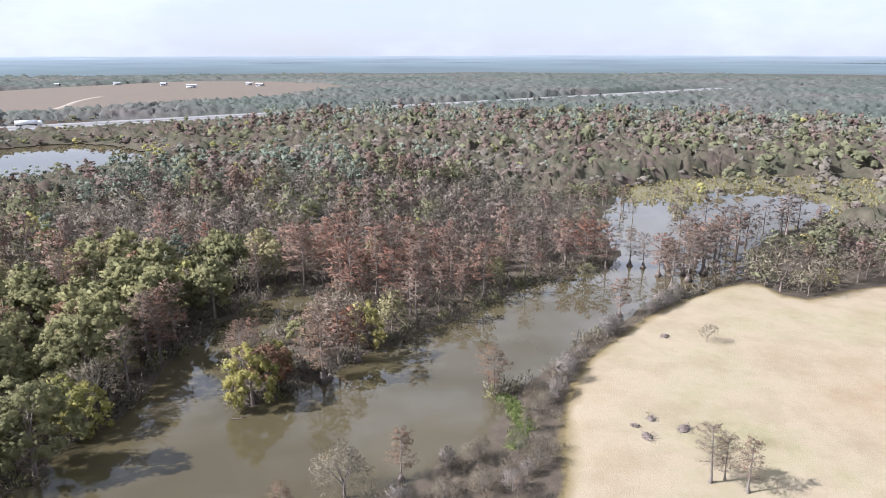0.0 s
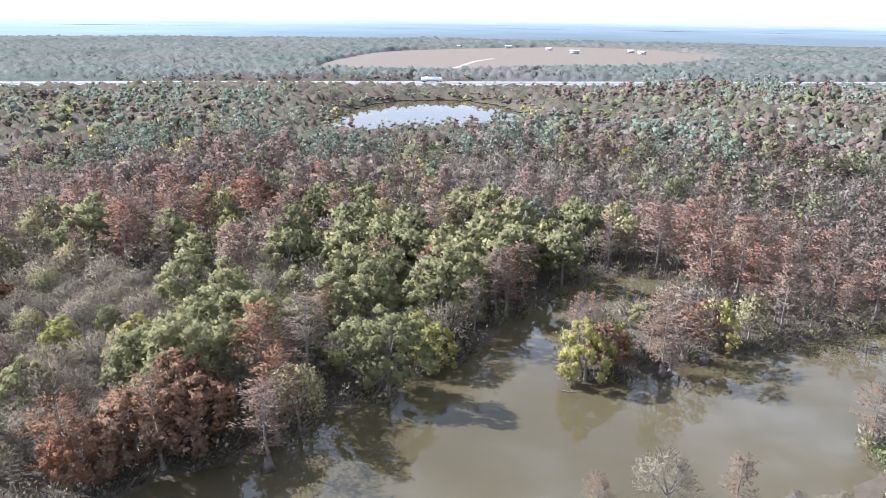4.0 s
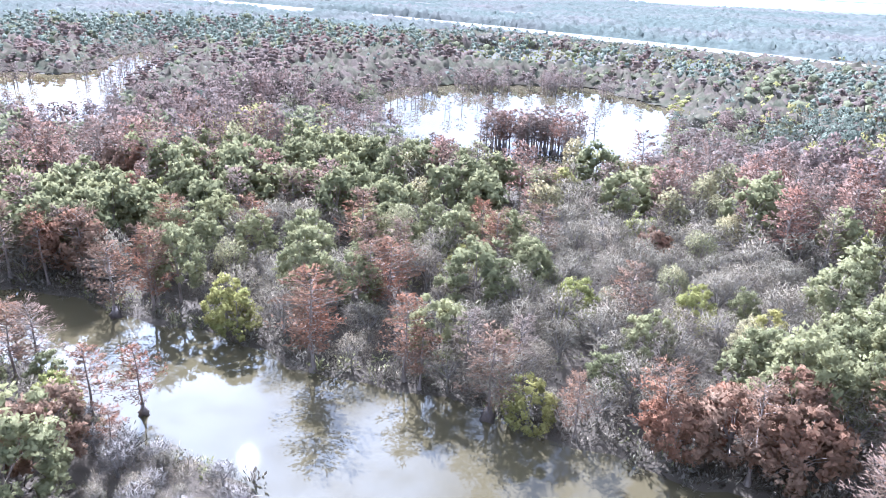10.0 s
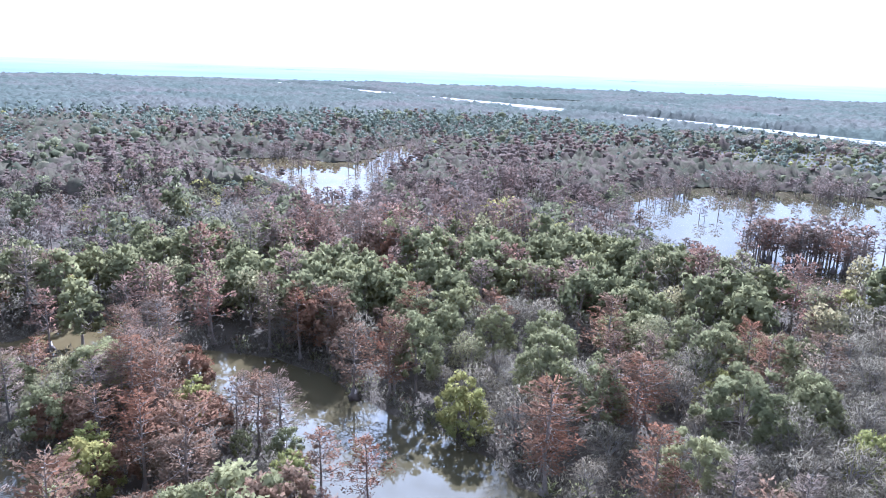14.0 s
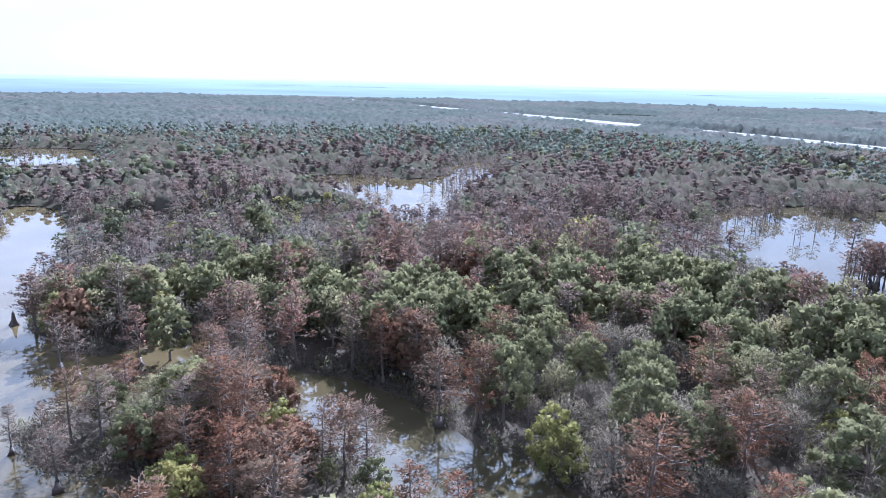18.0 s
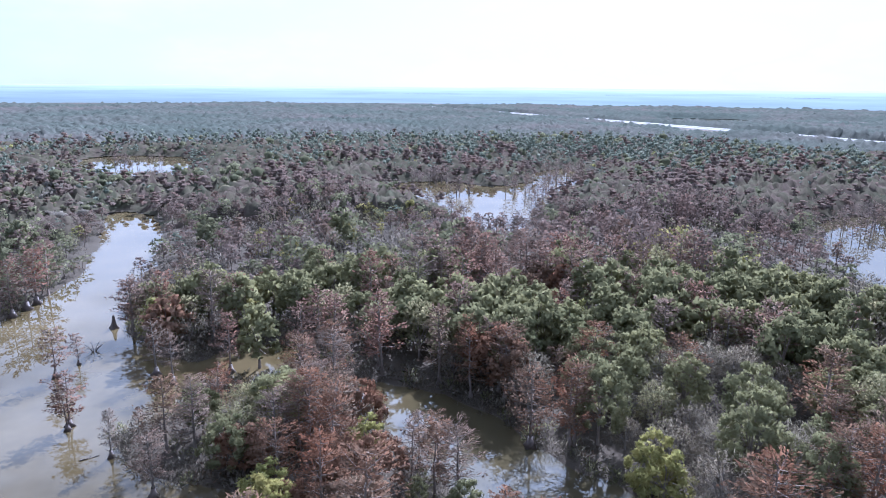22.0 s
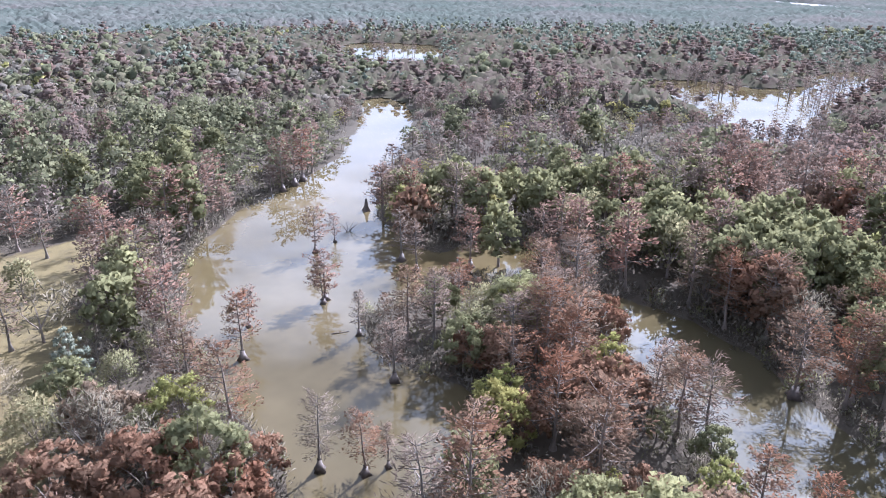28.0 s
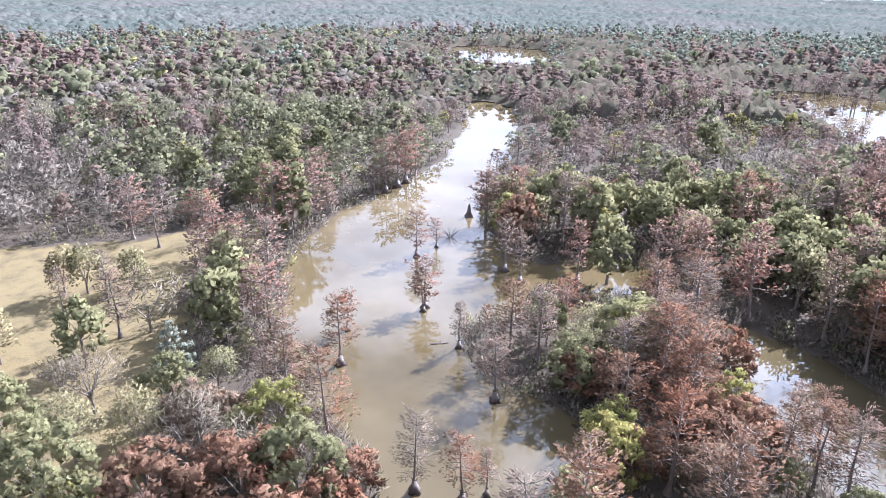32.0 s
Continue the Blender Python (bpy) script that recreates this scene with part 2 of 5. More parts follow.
# twig colour darkened to carry the shade under trees and along the banks
M_THICKET_SHADED = leaf_material("thicket_twigs_shaded", [(0.1, (0.105, 0.094, 0.072)), (0.5, (0.145, 0.13, 0.10)), (0.9, (0.15, 0.125, 0.092))], 0.15, fine=5.0)
M_BANK = leaf_material("bank_twigs", [(0.1, (0.14, 0.122, 0.09)), (0.5, (0.185, 0.16, 0.118)), (0.9, (0.19, 0.152, 0.10))], 0.15)
# brown brush, its colour lowered for the shade beneath the crowns
M_BRUSH_SHADED = leaf_material("brush_leaves_shaded", [(0.1, (0.08, 0.07, 0.054)), (0.5, (0.135, 0.118, 0.092)), (0.9, (0.155, 0.142, 0.092))], 0.2, fine=5.0)
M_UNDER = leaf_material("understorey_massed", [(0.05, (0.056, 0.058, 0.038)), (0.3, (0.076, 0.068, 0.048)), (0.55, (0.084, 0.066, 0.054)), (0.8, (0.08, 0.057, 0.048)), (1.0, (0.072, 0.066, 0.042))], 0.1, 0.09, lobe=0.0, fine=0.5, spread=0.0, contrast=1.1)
# needles greyed and paled, so the haze over far pines sits in their colour
M_PINE = leaf_material("pine_needles", [(0.1, (0.125, 0.145, 0.108)), (0.5, (0.17, 0.185, 0.138)), (0.9, (0.22, 0.225, 0.16))], 0.3, **MASSED)
M_REED = leaf_material("reed_leaves", [(0.1, (0.20, 0.17, 0.08)), (0.5, (0.26, 0.235, 0.105)), (0.9, (0.23, 0.25, 0.085))], 0.3)
# crown colours dulled and cooled, painting the air's haze into the far wood
M_FARWOOD = leaf_material("hazed_distant_crowns", [(0.0, (0.052, 0.064, 0.054)), (0.35, (0.07, 0.079, 0.066)), (0.6, (0.083, 0.083, 0.072)), (0.85, (0.095, 0.083, 0.075)), (1.0, (0.105, 0.096, 0.072))], 0.0, 0.006, lobe=0.2, fine=0.12, spread=0.0, contrast=1.0)
M_BARK = plain_material("bark", (0.11, 0.085, 0.065), (0.24, 0.20, 0.165), 1.2)
M_WETBARK = plain_material("wet_bark", (0.05, 0.038, 0.03), (0.14, 0.11, 0.09), 1.5, 0.6)
M_PALEBARK = plain_material("pale_bark", (0.105, 0.09, 0.074), (0.185, 0.163, 0.136), 1.2)
M_ASPHALT = plain_material("road_surface", (0.155, 0.15, 0.14), (0.20, 0.195, 0.185), 0.3)
M_PAINT = plain_material("white_paint", (0.74, 0.74, 0.72), (0.82, 0.82, 0.80), 0.8, 0.5)
M_SIDING = plain_material("weathered_siding", (0.40, 0.40, 0.38), (0.52, 0.51, 0.49), 0.8, 0.7)
M_ROOF = plain_material("grey_roof", (0.30, 0.30, 0.31), (0.42, 0.42, 0.42), 0.7, 0.6)
M_DARK = plain_material("dark_glass", (0.03, 0.035, 0.04), (0.06, 0.065, 0.07), 0.5, 0.2)
M_RUBBER = plain_material("rubber", (0.02, 0.02, 0.02), (0.04, 0.04, 0.04), 3.0)
M_TRACK = plain_material("bare_soil", (0.19, 0.155, 0.115), (0.235, 0.195, 0.15), 0.2)
M_GRASS = plain_material("wet_grass", (0.11, 0.145, 0.04), (0.19, 0.215, 0.07), 0.8)

# muddy water: a silty body under a smooth skin
M_WATER, n, l = material("muddy_water")
geo = n.new("ShaderNodeNewGeometry")
silt = noise_node(n, l, 0.02, 5.0, geo.outputs["Position"])
silt_col = ramp_node(n, [(0.3, (0.044, 0.037, 0.019)), (0.7, (0.068, 0.056, 0.03))])
l.new(silt.outputs["Fac"], silt_col.inputs["Fac"])
where = n.new("ShaderNodeSeparateXYZ")
l.new(geo.outputs["Position"], where.inputs[0])
south = n.new("ShaderNodeMapRange")
south.inputs["From Min"].default_value, south.inputs["From Max"].default_value = -35, -75
l.new(math_node(n, l, "MULTIPLY_ADD", silt.outputs["Fac"], 60.0, math_node(n, l, "ADD", where.outputs["Y"], -30.0)), south.inputs["Value"])
plume = noise_node(n, l, 0.045, 4.0, geo.outputs["Position"])
plume_col = ramp_node(n, [(0.35, (0.056, 0.043, 0.019)), (0.65, (0.106, 0.082, 0.041))])
l.new(plume.outputs["Fac"], plume_col.inputs["Fac"])
silty = mix_node(n, l, south.outputs["Result"], silt_col.outputs["Color"], plume_col.outputs["Color"])
rip = noise_node(n, l, 1.6, 3.0, geo.outputs["Position"])
slow = noise_node(n, l, 0.06, 2.0, geo.outputs["Position"])
bp = n.new("ShaderNodeBump")
bp.inputs["Strength"].default_value, bp.inputs["Distance"].default_value = 0.03, 0.02
l.new(rip.outputs["Fac"], bp.inputs["Height"])
p, out = n.new("ShaderNodeBsdfPrincipled"), n.new("ShaderNodeOutputMaterial")
l.new(silty, p.inputs["Base Color"])
p.inputs["IOR"].default_value, p.inputs["Specular IOR Level"].default_value = 1.333, 0.65
l.new(math_node(n, l, "MULTIPLY_ADD", slow.outputs["Fac"], 0.02, 0.0), p.inputs["Roughness"])
l.new(bp.outputs[0], p.inputs["Normal"])
l.new(p.outputs[0], out.inputs["Surface"])

# ground: leaf litter, dry pasture and marsh, by its cover
M_GROUND, n, l = material("ground_cover")
geo = n.new("ShaderNodeNewGeometry")
pos = geo.outputs["Position"]
n1, n2, n3 = noise_node(n, l, 0.035, 5.0, pos), noise_node(n, l, 0.5, 5.0, pos), noise_node(n, l, 4.0, 3.0, pos)
litter = mix_node(n, l, n2.outputs["Fac"], (0.035, 0.028, 0.02), (0.09, 0.074, 0.053))
straw = ramp_node(n, [(0.26, (0.198, 0.14, 0.086)), (0.38, (0.216, 0.174, 0.11)), (0.50, (0.235, 0.198, 0.134)), (0.62, (0.205, 0.183, 0.108)), (0.72, (0.138, 0.142, 0.064))])
l.new(math_node(n, l, "MULTIPLY_ADD", n2.outputs["Fac"], 0.35, math_node(n, l, "MULTIPLY_ADD", n1.outputs["Fac"], 0.9, -0.12)), straw.inputs["Fac"])
straw_fine = mix_node(n, l, math_node(n, l, "MULTIPLY", n3.outputs["Fac"], 0.55), straw.outputs["Color"], (0.235, 0.195, 0.13))
reed = ramp_node(n, [(0.3, (0.08, 0.07, 0.04)), (0.5, (0.16, 0.14, 0.075)), (0.7, (0.15, 0.15, 0.07))])
l.new(n2.outputs["Fac"], reed.inputs["Fac"])
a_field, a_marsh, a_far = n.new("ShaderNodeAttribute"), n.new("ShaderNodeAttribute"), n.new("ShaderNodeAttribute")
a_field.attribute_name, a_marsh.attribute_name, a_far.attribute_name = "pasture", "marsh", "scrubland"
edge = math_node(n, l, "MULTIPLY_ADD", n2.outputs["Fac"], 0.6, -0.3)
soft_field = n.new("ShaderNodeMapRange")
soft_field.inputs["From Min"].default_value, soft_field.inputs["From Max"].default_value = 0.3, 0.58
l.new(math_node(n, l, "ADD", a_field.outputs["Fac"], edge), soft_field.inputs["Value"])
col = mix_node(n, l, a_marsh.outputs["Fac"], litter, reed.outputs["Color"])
# far from the centre, litter and pasture each fade to a plain brown
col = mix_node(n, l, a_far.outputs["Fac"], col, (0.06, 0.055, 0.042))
worn = noise_node(n, l, 0.11, 6.0, pos, 0.68)
worn_share = n.new("ShaderNodeMapRange")
worn_share.inputs["From Min"].default_value, worn_share.inputs["From Max"].default_value = 0.46, 0.72
l.new(worn.outputs["Fac"], worn_share.inputs["Value"])
straw_fine = mix_node(n, l, math_node(n, l, "MULTIPLY", worn_share.outputs["Result"], 0.8), straw_fine, (0.175, 0.138, 0.085))
lush = n.new("ShaderNodeMapRange")
lush.inputs["From Min"].default_value, lush.inputs["From Max"].default_value = 0.9, 0.5
l.new(a_field.outputs["Fac"], lush.inputs["Value"])
straw_fine = mix_node(n, l, math_node(n, l, "MULTIPLY", lush.outputs["Result"], 1.05), straw_fine, mix_node(n, l, n2.outputs["Fac"], (0.085, 0.07, 0.028), (0.148, 0.112, 0.05)))
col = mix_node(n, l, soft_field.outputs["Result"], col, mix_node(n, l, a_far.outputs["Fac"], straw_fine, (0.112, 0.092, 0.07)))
p, out, bp = n.new("ShaderNodeBsdfPrincipled"), n.new("ShaderNodeOutputMaterial"), n.new("ShaderNodeBump")
p.inputs["Roughness"].default_value, p.inputs["Specular IOR Level"].default_value = 0.95, 0.1
bp.inputs["Strength"].default_value, bp.inputs["Distance"].default_value = 0.5, 0.15
l.new(n3.outputs["Fac"], bp.inputs["Height"])
l.new(bp.outputs[0], p.inputs["Normal"])
l.new(col, p.inputs["Base Color"])
l.new(p.outputs[0], out.inputs["Surface"])


# far country for the backdrop: haze painted into a glowing colour, paler and bluer with distance
M_FAR, n, l = material("hazed_distant_country")
geo = n.new("ShaderNodeNewGeometry")
patch = noise_node(n, l, 0.0024, 7.0, geo.outputs["Position"], 0.62)
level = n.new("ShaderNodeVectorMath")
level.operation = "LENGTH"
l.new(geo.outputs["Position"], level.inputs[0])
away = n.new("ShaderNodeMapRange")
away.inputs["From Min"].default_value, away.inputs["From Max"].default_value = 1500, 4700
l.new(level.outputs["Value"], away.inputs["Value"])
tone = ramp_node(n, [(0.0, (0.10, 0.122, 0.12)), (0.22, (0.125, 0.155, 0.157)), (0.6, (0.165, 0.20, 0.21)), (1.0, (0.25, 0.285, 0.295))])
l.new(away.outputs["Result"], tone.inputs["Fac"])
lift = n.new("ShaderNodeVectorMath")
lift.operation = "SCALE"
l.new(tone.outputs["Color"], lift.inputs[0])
# haze glow painted brighter towards the sun's side
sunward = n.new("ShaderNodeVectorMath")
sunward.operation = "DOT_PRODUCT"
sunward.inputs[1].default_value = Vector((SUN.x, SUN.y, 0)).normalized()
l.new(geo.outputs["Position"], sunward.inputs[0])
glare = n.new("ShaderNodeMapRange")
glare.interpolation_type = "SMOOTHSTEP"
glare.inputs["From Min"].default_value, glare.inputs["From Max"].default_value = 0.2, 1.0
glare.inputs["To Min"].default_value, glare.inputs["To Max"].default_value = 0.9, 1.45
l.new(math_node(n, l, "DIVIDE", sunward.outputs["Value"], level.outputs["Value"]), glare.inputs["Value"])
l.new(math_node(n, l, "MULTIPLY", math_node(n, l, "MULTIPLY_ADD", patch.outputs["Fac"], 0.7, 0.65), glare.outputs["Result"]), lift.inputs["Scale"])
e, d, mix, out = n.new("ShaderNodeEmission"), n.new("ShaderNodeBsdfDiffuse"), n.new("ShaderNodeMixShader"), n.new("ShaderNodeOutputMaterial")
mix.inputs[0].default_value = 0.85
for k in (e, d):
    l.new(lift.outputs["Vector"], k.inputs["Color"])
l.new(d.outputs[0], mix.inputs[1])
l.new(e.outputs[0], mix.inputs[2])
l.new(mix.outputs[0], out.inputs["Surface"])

# ---------------------------------------------------------------- plan of the land
rng = np.random.default_rng(7)


def rounded(points, n=4):
    """A closed outline through the points, rounded."""
    p = np.array(points, float)
    a, b, c, d = np.roll(p, 1, 0), p, np.roll(p, -1, 0), np.roll(p, -2, 0)
    out = []
    for t in np.arange(n) / n:
        out.append(0.5 * (2 * b + (c - a) * t + (2 * a - 5 * b + 4 * c - d) * t**2 + (3 * b - a - 3 * c + d) * t**3))
    return np.stack(out, 1).reshape(-1, 2)


def signed(poly, x, y):
    """Distance to an outline, negative inside."""
    ax, ay = poly[:, 0], poly[:, 1]
    bx, by = np.roll(ax, -1), np.roll(ay, -1)
    best, inside = np.full(x.shape, 1e9), np.zeros(x.shape, bool)
    for px, py, qx, qy in zip(ax, ay, bx, by):
        ex, ey = qx - px, qy - py
        t = np.clip(((x - px) * ex + (y - py) * ey) / (ex * ex + ey * ey + 1e-9), 0, 1)
        best = np.minimum(best, (x - px - t * ex) ** 2 + (y - py - t * ey) ** 2)
        hit = ((py > y) != (qy > y)) & (x < ex * (y - py) / (ey + (1e-12 if ey >= 0 else -1e-12)) + px)
        inside ^= hit
    return np.where(inside, -1, 1) * np.sqrt(best)


CHANNEL = rounded([
    (66, 270), (56, 240), (50, 215), (49, 188), (40, 173), (27, 166), (15, 154), (5, 142), (-3, 133), (-15, 121), (-22, 110), (-30, 101), (-36, 104),
    (-38, 118), (-34, 133), (-24, 146), (-30, 154), (-40, 152), (-46, 138), (-49, 120), (-50, 104), (-54, 88), (-58, 74), (-64, 56), (-71, 46), (-79, 34), (-85, 26),
    (-91, 16), (-96, 3), (-106, -9), (-111, -20), (-121, -36), (-126, -50), (-124, -64), (-129, -77)])
NEAR_BANK = [
    (-119, -74), (-117, -58), (-110, -49), (-104, -42), (-100, -34), (-91, -27), (-84, -18), (-77, -8), (-70, 1), (-60, 14), (-52, 30), (-40, 48), (-25, 66), (-11, 77), (1, 86),
    (7, 92), (9, 101), (8, 106), (12, 108), (22, 119), (29, 129), (37, 138), (47, 147), (54, 154), (73, 166), (84, 186), (100, 208), (118, 222), (137, 241), (139, 268), (122, 284),
    (92, 250), (78, 229), (69, 246)]
CHANNEL = np.vstack([CHANNEL[:-3], rounded(NEAR_BANK)[:-3]])
BAYOU = rounded([
    (-62, -62), (-63, -79), (-66, -92), (-71, -106), (-80, -122), (-92, -136), (-104, -144), (-124, -154), (-146, -164), (-161, -175), (-195, -208), (-223, -238), (-230, -228),
    (-217, -203), (-176, -164), (-152, -146), (-126, -122), (-121, -108), (-119, -96), (-131, -93), (-134, -85), (-130, -76), (-119, -76), (-111, -86), (-100, -84), (-93, -87),
    (-87, -80), (-84, -70), (-87, -64), (-84, -55), (-77, -52), (-68, -50), (-56, -46), (-50, -52)])
BAY_WEST = rounded([(-250, 27), (-300, 24), (-345, 30), (-365, 60), (-366, 100), (-364, 135), (-337, 142), (-318, 150), (-294, 147), (-221, 107), (-204, 88), (-199, 65), (-206, 49), (-226, 37)])
BAY_SOUTH = rounded([(-346, -177), (-298, -123), (-268, -101), (-267, -80), (-320, -84), (-362, -90), (-425, -88), (-466, -112), (-430, -122), (-398, -112), (-368, -127), (-376, -155)])
POOL_SOUTH = rounded([(-300, -322), (-340, -400), (-385, -425), (-405, -372), (-368, -330), (-310, -290)])
POND_NORTH = rounded([(-203, 276), (-240, 302), (-264, 362), (-262, 411), (-225, 436), (-180, 408), (-158, 372), (-170, 322), (-188, 294)])
POND_SMALL = rounded([(-140, 352), (-150, 372), (-128, 398), (-112, 392), (-118, 366)])
POND_ROAD = rounded([(-640, 30), (-690, 60), (-690, 105), (-650, 130), (-638, 85)])
LAKE_FAR = rounded([(-1150, -130), (-1260, -120), (-1260, 10), (-1150, 0)])
WATERS = [CHANNEL, BAYOU, BAY_WEST, BAY_SOUTH, POOL_SOUTH, POND_NORTH, POND_SMALL, POND_ROAD, LAKE_FAR]
PASTURE_EAST = rounded([(-20, 40), (6, 62), (15, 78), (17, 92), (21, 106), (27, 118), (38, 132), (49, 144), (72, 160), (80, 148), (94, 154), (112, 158), (190, 160), (260, 100), (230, 0), (90, -60), (0, -20)])
PASTURE_SOUTH = rounded([(-34, -167), (-48, -160), (-64, -153), (-82, -153), (-78, -146), (-66, -132), (-60, -120), (-57, -106), (-50, -95), (-44, -84), (-36, -70), (0, -60), (60, -110), (20, -190)])
PASTURE_FAR = rounded([(-490, 600), (-600, 800), (-650, 1060), (-470, 1420), (-260, 1330), (-150, 1180), (-150, 1070), (-235, 820), (-300, 660), (-390, 585)])
TONGUE = np.array([(-40, 98), (-20, 105), (0, 130), (20, 155), (45, 172), (40, 186), (10, 175), (-15, 150), (-36, 126)], float)
SPIT = np.array([(-70, -45), (-88, -15), (-102, -36), (-122, -60), (-120, -82), (-90, -88), (-80, -60)], float)
NEAR_SIDE = np.array([(-84, -24), (-70, 1), (-60, 14), (-52, 30), (-40, 48), (-25, 66), (-11, 77), (1, 86), (9, 101), (22, 119), (47, 147), (60, 150), (60, 0), (-30, -22)], float)
MARSH = rounded([(64, 262), (74, 290), (98, 306), (138, 318), (182, 312), (215, 290), (200, 250), (156, 232), (132, 224), (100, 216), (80, 232)])
MARSH_WEST = rounded([(-520, 60), (-560, 180), (-480, 290), (-420, 300), (-400, 190), (-440, 60)])
ROAD = np.array([(-1500, -700), (-1150, -280), (-860, 50), (-720, 180), (-588, 290), (-446, 406), (-302, 516), (-160, 622), (60, 790), (420, 1060)], float)


def water_distance(x, y):
    d = np.full(np.shape(x), 1e9)
    for w in WATERS:
        lo, hi = w.min(0) - 60, w.max(0) + 60
        near = (x > lo[0]) & (x < hi[0]) & (y > lo[1]) & (y < hi[1])
        if near.any():
            v = signed(w, x[near], y[near])
            d[near] = np.minimum(d[near], v)
    wobble = 0.9 * np.sin(x * 0.31 + 1.3 * np.sin(y * 0.23)) + 0.7 * np.sin(y * 0.47 + 1.7 * np.sin(x * 0.19)) + 0.5 * np.sin(x * 0.9 + y * 0.7)
    return d + wobble * np.clip(1 - np.abs(d) / 12, 0, 1)


def line_distance(line, x, y):
    best = np.full(np.shape(x), 1e9)
    for (px, py), (qx, qy) in zip(line[:-1], line[1:]):
        ex, ey = qx - px, qy - py
        t = np.clip(((x - px) * ex + (y - py) * ey) / (ex * ex + ey * ey), 0, 1)
        best = np.minimum(best, np.hypot(x - px - t * ex, y - py - t * ey))
    return best


def land(x, y):
    """Water distance and the shares of pasture and marsh."""
    x, y = np.asarray(x, float), np.asarray(y, float)
    w = water_distance(x, y)
    near_pasture = signed(PASTURE_EAST, x, y)
    south_pasture = np.clip(0.5 - signed(PASTURE_SOUTH, x, y) / 4, 0, 0.57)
    far_pasture = np.minimum(signed(PASTURE_FAR, x, y), line_distance(ROAD, x, y) - 34)
    pasture = np.maximum(np.clip(np.maximum(0.5 - near_pasture / 4, 0.5 - far_pasture / 10), 0, 1), south_pasture)
    marsh = np.clip(0.5 - np.minimum(signed(MARSH, x, y), signed(MARSH_WEST, x, y)) / 8, 0, 1)
    return w, pasture, marsh


def height(x, y, w, pasture, marsh):
    z = np.where(w > 0, 0.55 * np.tanh(w / 2.2), 1.6 * np.tanh(w / 5)) + pasture * np.clip(w - 2, 0, 1) * 0.5 - marsh * 0.42 * (w > 0)
    return z + np.clip(w, 0, 1) * 0.12 * np.sin(x * 0.13) * np.sin(y * 0.11)


def graded(lo, hi, step, reach):
    inner = list(np.arange(lo, hi, step))
    up, s = [inner[-1]], step
    while up[-1] < reach:
        s *= 1.09
        up.append(up[-1] + s)
    down, s = [inner[0]], step
    while down[-1] > -reach:
        s *= 1.09
        down.append(down[-1] - s)
    return np.array(down[:0:-1] + inner + up[1:])


def make_mesh(name, verts, quads, mat):
    me = bpy.data.meshes.new(name)
    verts, quads = np.asarray(verts, np.float32), np.asarray(quads, np.int32)
    normals = verts[:, 3:] if verts.shape[1] == 6 else None
    verts = np.ascontiguousarray(verts[:, :3])
    me.vertices.add(len(verts))
    me.vertices.foreach_set("co", verts.ravel())
    me.loops.add(quads.size)
    me.loops.foreach_set("vertex_index", quads.ravel())
    me.polygons.add(len(quads))
    me.polygons.foreach_set("loop_start", np.arange(0, quads.size, 4, dtype=np.int32))
    me.update(calc_edges=True)
    if normals is not None:
        # rounded shading of the crown as a whole
        me.polygons.foreach_set("use_smooth", np.ones(len(quads), bool))
        me.normals_split_custom_set_from_vertices(normals / (np.linalg.norm(normals, axis=1, keepdims=True) + 1e-9))
    me.materials.append(mat)
    return me


gx, gy = graded(-390, 210, 3.6, 4800), graded(-270, 330, 3.6, 4800)
X, Y = np.meshgrid(gx, gy, indexing="ij")
w, pasture, marsh = land(X.ravel(), Y.ravel())
Z = height(X.ravel(), Y.ravel(), w, pasture, marsh)
ni, nj = X.shape
idx = np.arange(ni * nj).reshape(ni, nj)
quads = np.stack([idx[:-1, :-1], idx[1:, :-1], idx[1:, 1:], idx[:-1, 1:]], -1).reshape(-1, 4)
ground_mesh = make_mesh("ground", np.stack([X.ravel(), Y.ravel(), Z], -1), quads, M_GROUND)
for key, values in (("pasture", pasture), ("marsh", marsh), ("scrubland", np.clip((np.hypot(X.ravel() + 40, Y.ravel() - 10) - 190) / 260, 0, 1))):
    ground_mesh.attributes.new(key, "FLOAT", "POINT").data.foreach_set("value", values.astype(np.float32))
ground_mesh.polygons.foreach_set("use_smooth", np.ones(len(quads), bool))
tagged(new("ground", ground_mesh), "flat swampy ground of leaf litter and pale dry pasture", "ground", kind="structure")
water_mesh = make_mesh("water", [(-1400, -500, 0), (400, -500, 0), (400, 600, 0), (-1400, 600, 0)], [(0, 1, 2, 3)], M_WATER)
tagged(new("water", water_mesh), "still muddy brown swamp water reflecting trees and sky", "water", kind="structure")


def ring(name, r0, r1, z0, z1, bumps, mat, label, steps=240, rows=8):
    v, f = [], []
    for i in range(rows):
        t = i / (rows - 1)
        for j in range(steps):
            a = 2 * math.pi * j / steps
            r = r0 + (r1 - r0) * t
            z = z0 + (z1 - z0) * t + bumps * t * noise.noise((math.cos(a) * 9, math.sin(a) * 9, i * 0.7))
            v.append((r * math.cos(a), r * math.sin(a), z))
    for i in range(rows - 1):
        for j in range(steps):
            k = (j + 1) % steps
            f.append((i * steps + j, i * steps + k, (i + 1) * steps + k, (i + 1) * steps + j))
    return tagged(new(name, make_mesh(name, v, f, mat)), label, "backdrop", kind="structure")


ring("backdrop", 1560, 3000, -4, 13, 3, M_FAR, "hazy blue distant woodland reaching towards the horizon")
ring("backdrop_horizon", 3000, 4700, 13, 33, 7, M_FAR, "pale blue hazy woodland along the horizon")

# ---------------------------------------------------------------- trees: shapes


